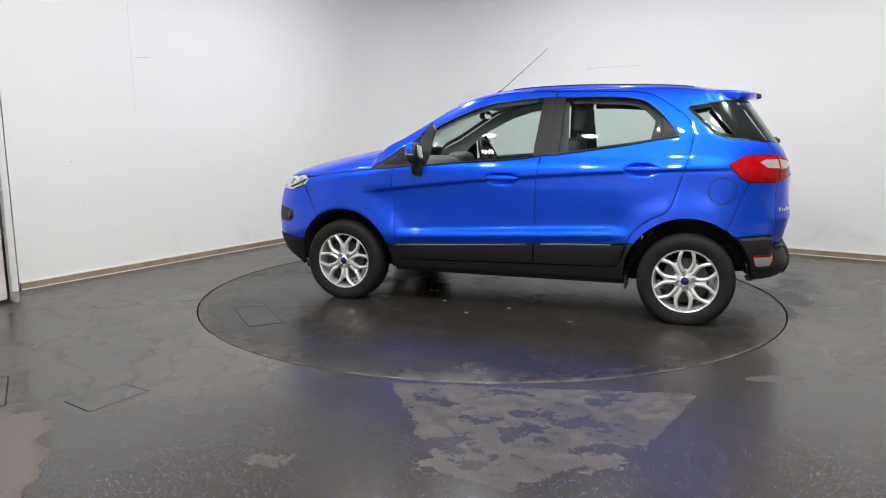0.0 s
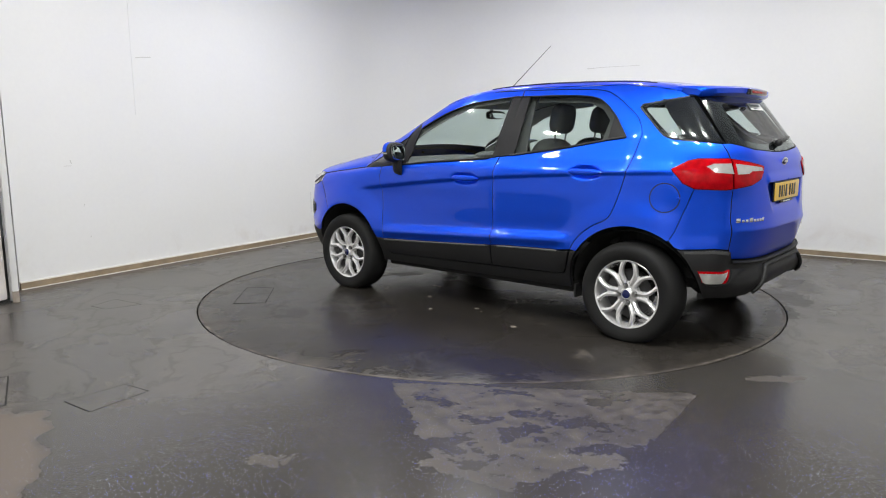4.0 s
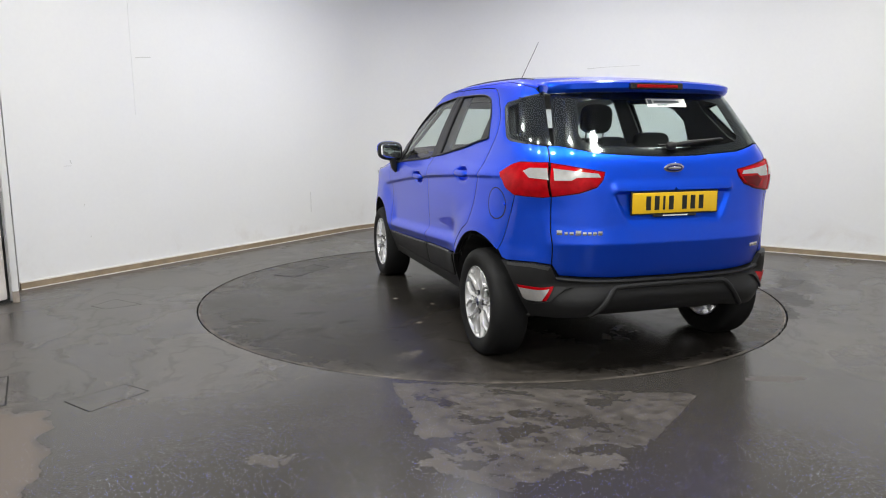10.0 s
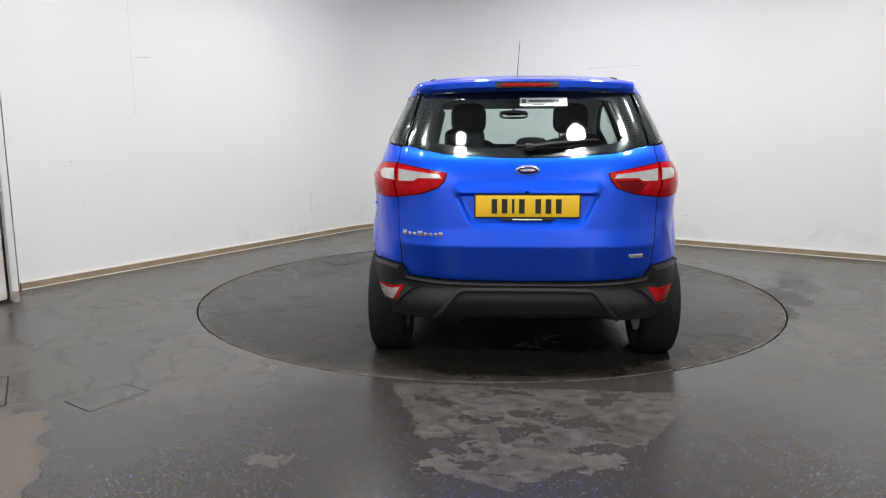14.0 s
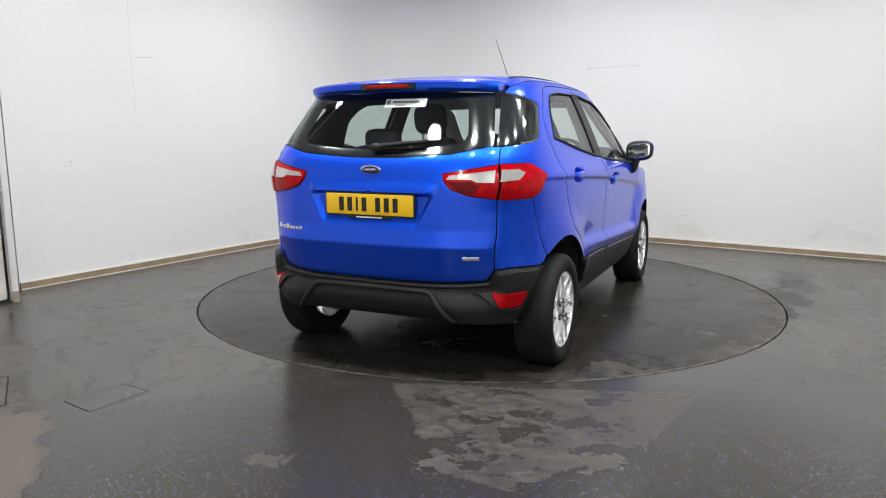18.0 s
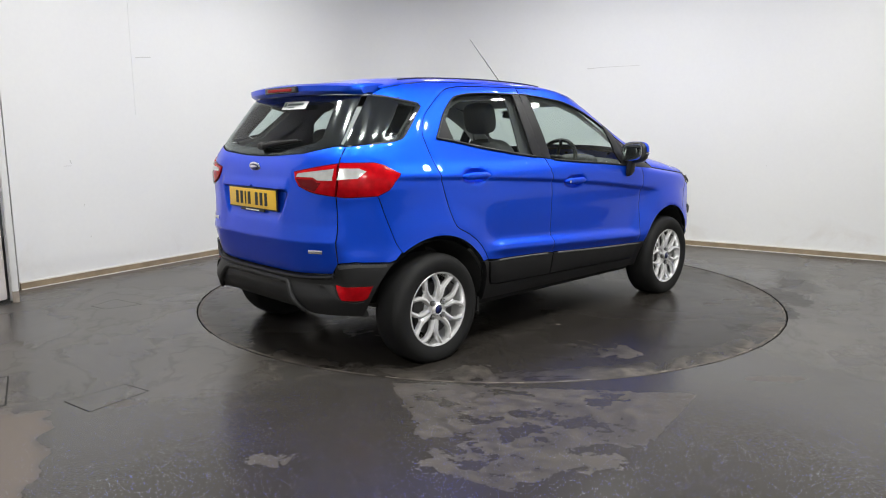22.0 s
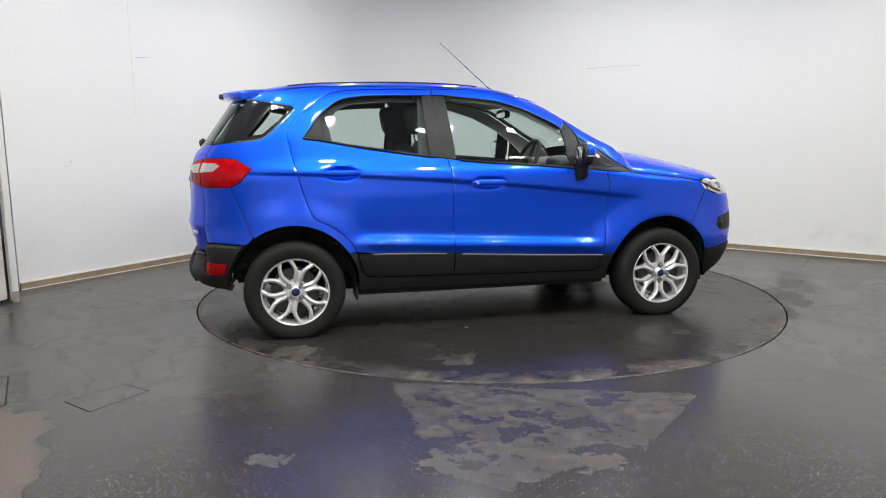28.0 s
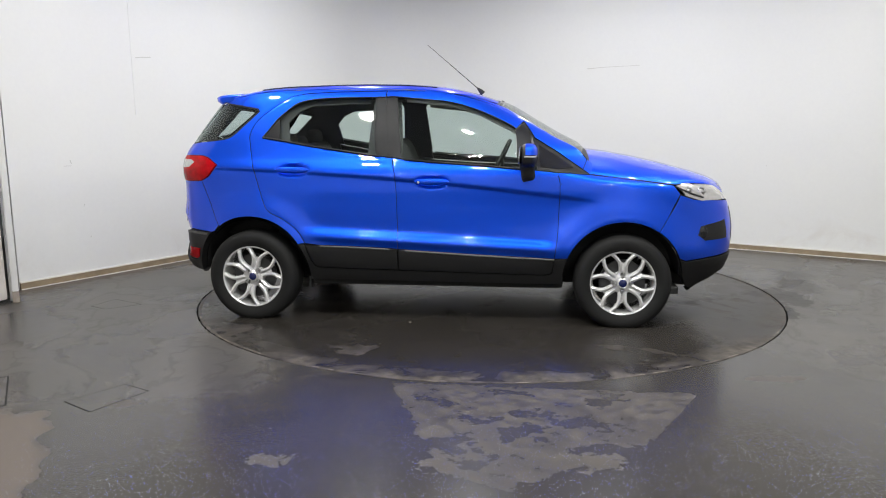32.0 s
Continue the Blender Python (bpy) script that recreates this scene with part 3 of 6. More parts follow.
def strip(name, pts, z0, z1, thick, mat, inward=0.0, kind="structure", label="", category=""):
    """A wall or skirting of some thickness along a plan line; its room face lies inward of the line."""
    face, rear = [], []
    for i, p in enumerate(pts):
        d = (pts[min(i + 1, len(pts) - 1)] - pts[max(i - 1, 0)]).normalized()
        n = Vector((d.y, -d.x))
        face.append(p + n * inward)
        rear.append(p + n * (inward - thick))
    verts, faces = [], []
    for f, r in zip(face, rear):
        verts += [(f.x, f.y, z0), (f.x, f.y, z1), (r.x, r.y, z1), (r.x, r.y, z0)]
    for i in range(len(pts) - 1):
        a, b = 4 * i, 4 * i + 4
        for k in range(4):
            faces.append((a + k, b + k, b + (k + 1) % 4, a + (k + 1) % 4))
    faces += [(0, 1, 2, 3), tuple(4 * (len(pts) - 1) + k for k in (3, 2, 1, 0))]
    ob = new(name, mesh_of(name, verts, faces, mat, True, 40))
    return tagged(ob, label, category, kind=kind)


def flat_sheet(name, corners, z, mat, kind="structure", label="", category="", down=0.1):
    verts = [(x, y, z) for x, y in corners] + [(x, y, z - down) for x, y in corners]
    n = len(corners)
    faces = [tuple(range(n)), tuple(range(2 * n - 1, n - 1, -1))] + [(i, n + i, n + (i + 1) % n, (i + 1) % n) for i in range(n)]
    ob = new(name, mesh_of(name, verts, faces, mat, False))
    return tagged(ob, label, category, kind=kind)


LINE = wall_line()
R_DISC = 2.252
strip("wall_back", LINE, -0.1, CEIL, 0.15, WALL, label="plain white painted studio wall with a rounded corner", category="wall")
strip("baseboard", LINE, 0.0, 0.054, 0.02, WOOD, inward=0.02, label="dirty brown timber skirting along the white wall", category="baseboard")


# floor with a round hole for the turntable
def floor_mesh():
    outer = [(-6, -8), (8, -8), (8, 7), (-6, 7)]
    seg = 128
    verts = [Vector((R_DISC * math.cos(2 * math.pi * k / seg), R_DISC * math.sin(2 * math.pi * k / seg))) for k in range(seg)] + [Vector(p) for p in outer]
    edges = [(k, (k + 1) % seg) for k in range(seg)] + [(seg + k, seg + (k + 1) % 4) for k in range(4)]
    co, _, tris, _, _, _ = delaunay_2d_cdt(verts, edges, [], 0, 1e-6)
    v3 = [(c.x, c.y, 0.0) for c in co]
    fs = []
    for t in tris:
        c = sum((co[i] for i in t), Vector((0, 0))) / 3
        if c.length > R_DISC - 0.004:
            fs.append(tuple(t))
    n = len(v3)
    ring = sorted([i for i in range(n) if abs(co[i].length - R_DISC) < 1e-4], key=lambda i: math.atan2(co[i].y, co[i].x))
    v3 += [(co[i].x, co[i].y, -0.08) for i in ring]
    for k in range(len(ring)):
        l = (k + 1) % len(ring)
        fs.append((ring[k], ring[l], n + l, n + k))
    return mesh_of("floor", v3, fs, FLOOR, False)


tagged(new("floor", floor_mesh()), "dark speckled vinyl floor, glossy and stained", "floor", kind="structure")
flat_sheet("pit_floor", [(-2.6, -2.6), (2.6, -2.6), (2.6, 2.6), (-2.6, 2.6)], -0.08, DARK, label="dark pit under the turntable", category="floor")
flat_sheet("ceiling", [(-6, -8), (8, -8), (8, 7), (-6, 7)], CEIL + 0.1, CEILM, label="white painted studio ceiling", category="ceiling")
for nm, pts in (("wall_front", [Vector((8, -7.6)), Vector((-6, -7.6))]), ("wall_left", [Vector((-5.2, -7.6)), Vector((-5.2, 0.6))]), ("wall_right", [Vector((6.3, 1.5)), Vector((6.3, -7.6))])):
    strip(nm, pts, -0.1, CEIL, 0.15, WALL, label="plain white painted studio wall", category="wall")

LAMPGLOW = glow("lit_lamp_diffuser", (1.0, 0.97, 0.93), 60.0)
# The six fill lamps get fittings too, though no such lamps are known.
for lx, ly in LAMP_SPOTS:
    bm = bmesh.new()
    bmesh.ops.create_cone(bm, cap_ends=True, segments=32, radius1=LAMP_SIZE / 2 + 0.022, radius2=LAMP_SIZE / 2 + 0.030, depth=0.05)
    lamp = part("ceiling_light", bm, WALL2, None)
    lamp.matrix_world = pose(lx, ly, CEIL - 0.025)
    tagged(lamp, "round white ceiling light fitting, lit, out of view, six of them added as fill", "ceiling light", "ceiling lights")
    bm = bmesh.new()
    bmesh.ops.create_cone(bm, cap_ends=True, segments=32, radius1=LAMP_SIZE / 2, radius2=LAMP_SIZE / 2 + 0.006, depth=0.008, matrix=Matrix.Translation((0, 0, -0.027)))
    part("diffuser", bm, LAMPGLOW, lamp)


# sealant line under the skirting, cap on its top
strip("trim", LINE, 0.0, 0.006, 0.012, SEAL, inward=0.032, label="thin white sealant bead along the skirting", category="trim")
strip("trim", LINE, 0.054, 0.064, 0.016, SEAL, inward=0.016, label="thin pale cap on the skirting", category="trim")


def wall_point(along, z, right=False, off=0.0):
    """A place on the left or right wall, metres from the corner."""
    d = DIR_R if right else DIR_L
    n = Vector((d.y, -d.x)) if right else Vector((-d.y, d.x))
    p = CORNER + d * along + n * off
    return Vector((p.x, p.y, z))


SCUFF = material("grey_scuff", (0.54, 0.53, 0.52), 0.7)
# panel joints and scuffs of the left wall
bm = bmesh.new()
tube(bm, [wall_point(4.17, 1.45, off=0.0005), wall_point(4.18, CEIL, off=0.0005)], 0.003, 8)
tagged(part("trim", bm, WALL, None), "raised white filler line down the wall", "trim", kind="structure")
for a0, z0, a1, z1, rt, r in ((4.13, 1.968, 3.97, 1.985, False, 0.0035), (1.85, 0.32, 1.85, 0.56, False, 0.003), (4.83, 1.02, 4.84, 1.05, False, 0.003), (4.90, 1.0, 4.83, 1.0, False, 0.002), (4.75, 0.64, 4.74, 0.66, False, 0.003), (4.71, 0.36, 4.70, 0.37, False, 0.003),
                              (2.81, 2.012, 3.45, 2.016, True, 0.0022), (2.81, 2.004, 3.10, 2.018, True, 0.0018), (4.00, 0.33, 4.07, 0.335, True, 0.003), (4.85, 0.9, 4.86, 0.92, True, 0.002)):
    bm = bmesh.new()
    tube(bm, [wall_point(a0, z0, rt, -0.0005), wall_point((a0 + a1) / 2, (z0 + z1) / 2 + 0.002, rt, 0.0006), wall_point(a1, z1, rt, -0.0005)], r, 6)
    tagged(part("wall_scuff", bm, SCUFF, None), "thin grey scuff mark on the white wall", "scuff", "wall scuffs")

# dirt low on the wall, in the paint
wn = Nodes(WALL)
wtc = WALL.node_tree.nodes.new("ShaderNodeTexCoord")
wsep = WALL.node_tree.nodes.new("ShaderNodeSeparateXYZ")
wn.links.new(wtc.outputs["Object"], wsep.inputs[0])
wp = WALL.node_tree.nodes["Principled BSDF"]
untinted = wp.inputs["Base Color"].links[0].from_socket
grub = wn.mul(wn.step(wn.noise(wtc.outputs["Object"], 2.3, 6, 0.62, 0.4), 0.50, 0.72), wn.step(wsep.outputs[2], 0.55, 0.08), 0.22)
wn.links.new(wn.mix(grub, untinted, (0.46, 0.38, 0.30, 1)), wp.inputs["Base Color"])

# the door at the end of the left wall
bm = bmesh.new()
box(bm, 0, 0, CEIL / 2, 0.044, 0.07, CEIL, 0.006)
jamb = part("door_jamb", bm, WALL, None)
jamb.matrix_world = pose(-3.606, -0.590, 0, 0, 0, 34)
tagged(jamb, "white painted door jamb with a dark gap", "door jamb", kind="structure")
bm = bmesh.new()
box(bm, 0, 0, 0.045, 0.047, 0.073, 0.09, 0.004)
part("jamb_foot", bm, material("soiled_jamb_paint", (0.34, 0.29, 0.25), 0.6, grain=0.35, scale=30, vary=0.4, vscale=9), jamb)
bm = bmesh.new()
box(bm, 0, 0, CEIL / 2, 0.40, 0.02, CEIL, 0.003)
ret = part("door_reveal", bm, WALL2, None)
ret.matrix_world = pose(-3.77, -0.38, 0, 0, 0, -60)
tagged(ret, "white painted door reveal", "door reveal", kind="structure")
bm = bmesh.new()
box(bm, 0, 0, CEIL / 2 + 0.012, 1.3, 0.05, CEIL - 0.03, 0.006)
door = part("door_1", bm, material("dirty_white_door", (0.74, 0.69, 0.66), 0.5, vary=0.25, vscale=2.5, grain=0.08), None)
door.matrix_world = pose(-3.680, -0.60, 0.0, 0, 0, 80) @ pose(-0.66, 0.0, 0)
tagged(door, "scuffed white hinged door standing open beside the jamb", "door", kind="structure")

# floor boxes let into the vinyl


def floor_cover(corners, parent=None, z=0.001):
    c = sum((Vector(q) for q in corners), Vector((0, 0))) / 4
    pts = [c + (Vector(q) - c) * 0.985 for q in corners]
    verts = [(q.x, q.y, z) for q in pts] + [(q.x, q.y, z - 0.02) for q in pts]
    faces = [(0, 1, 2, 3), (4, 5, 6, 7)] + [(i, 4 + i, 4 + (i + 1) % 4, (i + 1) % 4) for i in range(4)]
    ob = new("floor_box_lid", mesh_of("floor_box_lid", verts, faces, DISC if parent else FLOOR, False))
    ob.parent = parent
    rimv, rimf = [], []
    for k, f in enumerate((1.03, 0.97)):
        rimv += [((c + (Vector(q) - c) * f).x, (c + (Vector(q) - c) * f).y, z - 0.0004) for q in corners]
    rimf = [(i, (i + 1) % 4, 4 + (i + 1) % 4, 4 + i) for i in range(4)]
    g = new("lid_gap", mesh_of("lid_gap", rimv, rimf, DARK, False))
    g.parent = ob
    return ob


for cs in (((-2.95, -0.70), (-2.80, -0.79), (-2.60, -0.63), (-2.88, -0.475)), ((-2.03, -2.60), (-1.84, -2.72), (-1.69, -2.44), (-1.86, -2.35)), ((-2.544, -2.264), (-2.87, -2.45), (-2.62, -2.85), (-2.29, -2.66))):
    tagged(floor_cover(cs), "vinyl-covered floor box lid with a dark gap", "floor box", "floor boxes")

# pale timber strip lying by the side
bm = bmesh.new()
tube(bm, [(-2.190, -2.875, 0.006), (-2.03, -3.10, 0.006), (-1.880, -3.315, 0.006)], 0.009, 6)
tagged(part("timber_strip", bm, material("pale_timber", (0.55, 0.47, 0.26), 0.6, grain=0.2), None), "thin pale timber strip lying on the floor", "timber strip")

# ---------------------------------------------------------------- turntable
turntable = new("turntable")
tagged(turntable, "round dark vinyl-covered turntable set flush in the floor", "turntable")
prof = [(0.0, -0.001), (R_DISC - 0.02, -0.001), (R_DISC - 0.012, -0.003), (R_DISC - 0.012, -0.07), (0.0, -0.07)]
v, f = lathe(prof, 128, "z")
disc = part_mesh("disc", v, f, DISC, turntable, sharp_angle=30)
floor_cover(((1.599, 1.188), (1.401, 1.067), (1.021, 1.435), (1.189, 1.598)), turntable, 0.0006)
CHIP = material("pale_torn_vinyl", (0.22, 0.19, 0.16), 0.7, grain=0.3)
rng = random.Random(5)
for k in range(26):
    a = radians(rng.uniform(0, 360)) if k < 14 else radians(rng.gauss(-78, 45))
    w = rng.uniform(0.015, 0.06)
    n = 9
    ring = []
    for i in range(n):
        t = 2 * math.pi * i / n
        ring.append((a + w / 2 * math.cos(t) * rng.uniform(0.6, 1.0), R_DISC - 0.020 - rng.uniform(0, 0.003) + 0.0055 * math.sin(t) * rng.uniform(0.3, 1.0)))
    verts = [(r * math.cos(t), r * math.sin(t), 0.0008) for t, r in ring] + [(r * math.cos(t), r * math.sin(t), -0.0006) for t, r in ring]
    faces = [tuple(range(n))] + [(i, n + i, n + (i + 1) % n, (i + 1) % n) for i in range(n)]
    part_mesh("torn_edge", verts, faces, CHIP, turntable, smooth=False)
for k in range(16):
    r, a = 1.2 * math.sqrt(rng.random()), rng.uniform(0, 2 * math.pi)
    cx, cy, w = r * math.cos(a), r * math.sin(a), rng.uniform(0.008, 0.03)
    n = 7
    ring = [(cx + w * rng.uniform(0.4, 1) * math.cos(2 * math.pi * i / n), cy + w * rng.uniform(0.4, 1) * math.sin(2 * math.pi * i / n)) for i in range(n)]
    verts = [(px, py, 0.0006) for px, py in ring] + [(px, py, -0.0008) for px, py in ring]
    faces = [tuple(range(n))] + [(i, n + i, n + (i + 1) % n, (i + 1) % n) for i in range(n)]
    part_mesh("paint_fleck", verts, faces, CHIP, turntable, smooth=False)

# ---------------------------------------------------------------- the car
car = new("car")
tagged(car, "blue compact five-door crossover car parked on the turntable", "car")

BELT = [(-1.175, 1.238), (-1.026, 1.216), (-0.79, 1.174), (-0.44, 1.125), (-0.10, 1.084), (0.316, 1.055), (0.54, 1.036), (0.676, 1.026)]
REAR_CUT = [(-0.868, 0.530), (-0.905, 0.595), (-0.952, 0.644), (-1.03, 0.698), (-1.108, 0.736), (-1.146, 0.786), (-1.191, 0.921), (-1.222, 1.035), (-1.245, 1.12), (-1.262, 1.20),
            (-1.268, 1.27), (-1.22, 1.36), (-1.133, 1.43), (-1.07, 1.475), (-0.987, 1.519), (-0.90, 1.536), (-0.826, 1.541), (-0.666, 1.547), (-0.338, 1.551)]
TOP_CUT = [(-0.332, 1.551), (-0.04, 1.548), (0.113, 1.528), (0.304, 1.481), (0.494, 1.413), (0.60, 1.340)]
REAR_DLO = [(-1.175, 1.238), (-1.12, 1.31), (-1.066, 1.376), (-0.991, 1.441), (-0.91, 1.482), (-0.731, 1.503), (-0.338, 1.508)]
FRONT_DLO = [(-0.332, 1.508), (-0.258, 1.508), (-0.038, 1.487), (0.115, 1.467), (0.306, 1.410), (0.496, 1.323), (0.545, 1.290)]
B_CUT = [(-0.232, 0.495), (-0.235, 0.661), (-0.242, 0.926), (-0.272, 1.104)]
FRONT_CUT = [(0.808, 0.446), (0.826, 0.597), (0.832, 0.746), (0.836, 0.894), (0.826, 1.008)]
CLAD_TOP = [(-0.868, 0.519), (-0.481, 0.508), (-0.232, 0.497), (-0.018, 0.484), (0.51, 0.458), (0.807, 0.446)]
ARCH_R, ARCH_F = 0.405, 0.392


def arch(cx, r, a0, a1, n=20):
    return [(cx + r * math.cos(radians(a0 + (a1 - a0) * k / n)), 0.302 + r * math.sin(radians(a0 + (a1 - a0) * k / n))) for k in range(n + 1)]


def shift(pts, dx, dz=0.0):
    return [(x + dx, z + dz) for x, z in pts]


rear_cut, belt, rear_dlo, front_dlo, top_cut = (through_points(c, 4) for c in (REAR_CUT, BELT, REAR_DLO, FRONT_DLO, TOP_CUT))
front_cut, b_cut, clad_top = (through_points(c, 4) for c in (FRONT_CUT, B_CUT, CLAD_TOP))
belt_rear = [p for p in belt if p[0] <= -0.272]
belt_front = [p for p in belt if p[0] > -0.272]


CREASES = crease_lines()


def build_side(s):
    # rear door, one sheet with its window frame
    loop = b_cut + belt_rear[::-1] + rear_dlo[1:] + rear_cut[::-1] + [p for p in clad_top if -0.86 < p[0] < -0.24]
    rdoor = panel("rear_door", side_poly(loop), PAINT, car, s, label="blue rear door", step=0.017, lines=CREASES)
    loop = shift(b_cut[::-1], 0.0) + [p for p in clad_top if -0.22 < p[0]] + front_cut + [(0.676, 1.024)] + belt_front[::-1]
    fdoor = panel("front_door", side_poly(loop), PAINT, car, s, label="blue front door", gap=0.0012, step=0.017, lines=CREASES)
    loop = front_dlo + [(0.575, 1.318)] + top_cut[::-1]
    panel("door_frame", side_poly(loop), PAINT, fdoor, s)
    loop = [(0.56, 1.036), (0.545, 1.290), (0.575, 1.318), (0.60, 1.340), (0.645, 1.27), (0.678, 1.024)]
    panel("mirror_sail", side_poly(loop), SATIN, fdoor, s, off=0.001)
    # pillar films
    panel("pillar_cover", side_poly([(-0.402, 1.508), (-0.338, 1.508), (-0.280, 1.106), (-0.368, 1.116)]), SATIN, rdoor, s, off=0.003, gap=0.002)
    panel("pillar_cover", side_poly([(-0.332, 1.508), (-0.258, 1.508), (-0.205, 1.098), (-0.272, 1.105)]), SATIN, fdoor, s, off=0.003, gap=0.002)
    panel("corner_cover", side_poly([(-1.175, 1.238), (-1.066, 1.378), (-1.052, 1.222)]), SATIN, rdoor, s, off=0.001)
    # glazing
    loop = [(-1.054, 1.222), (-1.064, 1.378)] + [p for p in rear_dlo if -1.06 < p[0] < -0.40] + [(-0.402, 1.507), (-0.366, 1.117)] + [p for p in belt_rear if -1.05 < p[0] < -0.37][::-1]
    g = panel("window_pane", side_poly(loop), GLASS, rdoor, s, off=-0.006, thick=0.004, gap=0, label="green-tinted door glass")
    g.visible_shadow = False
    loop = [(-0.206, 1.099), (-0.257, 1.508)] + [p for p in front_dlo if p[0] > -0.25] + [(0.56, 1.036)] + [p for p in belt_front if -0.2 < p[0] < 0.55][::-1]
    g = panel("window_pane", side_poly(loop), GLASS, fdoor, s, off=-0.006, thick=0.004, gap=0, label="green-tinted door glass")
    g.visible_shadow = False
    # front corner glass
    quarter = panel("corner_cover", side_poly([(0.682, 1.024), (0.66, 1.235), (0.80, 1.155), (1.03, 0.998), (0.826, 1.011)]), SATIN, car, s, off=-0.003, label="black front corner window frame")
    panel("corner_glass", side_poly([(0.708, 1.046), (0.692, 1.190), (0.79, 1.134), (0.93, 1.040), (0.826, 1.034)]), GLOSSY, quarter, s, off=0.000, thick=0.003, label="dark corner glass")
    # cladding
    rc = [p for p in clad_top if -0.86 < p[0] < -0.24]
    fc = [p for p in clad_top if -0.22 < p[0]]
    panel("door_cladding", side_poly([(-0.862, 0.516)] + shift(rc, 0, -0.003) + [(-0.235, 0.494), (-0.235, 0.352), (-0.77, 0.363), (-0.808, 0.372), (-0.835, 0.42)]), CLAD, rdoor, s, off=0.010, thick=0.02)
    panel("door_cladding", side_poly([(-0.229, 0.494)] + shift(fc, 0, -0.003) + [(0.803, 0.40), (0.79, 0.345), (0.753, 0.333), (0.134, 0.344), (-0.229, 0.352)]), CLAD, fdoor, s, off=0.010, thick=0.02)
    loop = [(-0.875, 0.525), (-0.868, 0.518), (-0.840, 0.42), (-0.81, 0.368), (-0.77, 0.358), (0.134, 0.339), (0.753, 0.328), (0.795, 0.342), (0.810, 0.440), (0.885, 0.452)]
    loop += arch(HUB_X, ARCH_F, 158, 186, 6) + [(0.868, 0.262), (-0.855, 0.270)] + arch(-HUB_X, ARCH_R, 0, 33, 6)
    panel("sill", side_poly(loop), BLACK, car, s, off=0.004, thick=0.03)
    # front wing
    loop = shift(front_cut, 0.002) + [(1.026, 0.996), (1.232, 0.972), (1.40, 0.951), (1.560, 0.928), (1.605, 0.870), (1.53, 0.72)] + arch(HUB_X, ARCH_F, 56, 158)
    panel("front_wing", side_poly(loop), PAINT, car, s, label="blue front wing", gap=0.0004, step=0.022, lines=CREASES)
    # rear quarter
    rail = top_cut + [(0.648, 1.272), (0.668, 1.238), (0.80, 1.158), (1.034, 0.998), (1.07, 1.06), (1.03, 1.138), (0.875, 1.213), (0.722, 1.292), (0.608, 1.362), (0.494, 1.425), (0.34, 1.485), (0.2, 1.517), (0.0, 1.545), (-0.25, 1.562), (-0.55, 1.567), (-0.89, 1.5642)]
    loop = [sx(*p) for p in rear_cut] + side_poly(rail)
    loop += side_poly([(-0.90, 1.564), (-1.1, 1.560), (-1.3, 1.538), (-1.44, 1.512), (-1.50, 1.478), (-1.232, 1.436), (-1.220, 1.415), (-1.396, 1.25), (-1.459, 1.226)])
    loop += [sy(0.70, 1.208), sy(0.652, 1.200), sy(0.664, 1.118)] + side_poly([(-1.62, 1.118), (-1.57, 1.105), (-1.49, 1.056), (-1.56, 0.975), (-1.62, 0.945)])
    loop += side_poly([(-1.588, 0.86), (-1.56, 0.79), (-1.525, 0.69), (-1.498, 0.64)]) + [sx(*p) for p in arch(-HUB_X, ARCH_R, 125, 33)]
    panel("rear_quarter", loop, PAINT, car, s, label="blue body side from rear quarter to front pillar", step=0.022, lines=CREASES)
    loop = side_poly([(-1.498, 0.64), (-1.525, 0.69), (-1.56, 0.79), (-1.588, 0.86), (-1.62, 0.945)]) + [sy(0.70, 0.94), sy(0.664, 0.944), sy(0.662, 0.76), sy(0.650, 0.590)]
    loop += [sy(0.72, 0.600), sx(-1.70, 0.597), sx(-1.562, 0.589), sx(-1.53, 0.600)]
    panel("bumper_corner", loop, PAINT, car, s, label="blue rear bumper corner", gap=0.0012, step=0.025)
    # lamps
    loop = [sy(0.667, 1.116)] + side_poly([(-1.62, 1.116), (-1.57, 1.103), (-1.49, 1.056), (-1.56, 0.977), (-1.62, 0.947)]) + [sy(0.70, 0.942), sy(0.667, 0.946)]
    lamp = panel("tail_lamp", loop, REDLENS, car, s, off=0.010, thick=0.03, label="red and clear tail lamp")
    loop = [sy(0.660, 1.112), sy(0.405, 1.067), sy(0.418, 1.03), sy(0.45, 0.995), sy(0.54, 0.965), sy(0.660, 0.946)]
    panel("tail_lamp", loop, REDLENS, car, s, off=0.008, thick=0.03, label="red and clear tail lamp on the tailgate")
    # front lamp
    loop = [sx(1.572, 0.926), sx(1.63, 0.944), fy(0.68, 0.938), fy(0.58, 0.915), fy(0.55, 0.82), sx(1.747, 0.824), sx(1.638, 0.858)]
    panel("headlamp", loop, CLEARLENS, car, s, off=0.004, label="clear headlamp")


both_sides(build_side)

END = Q_R + 0.0025
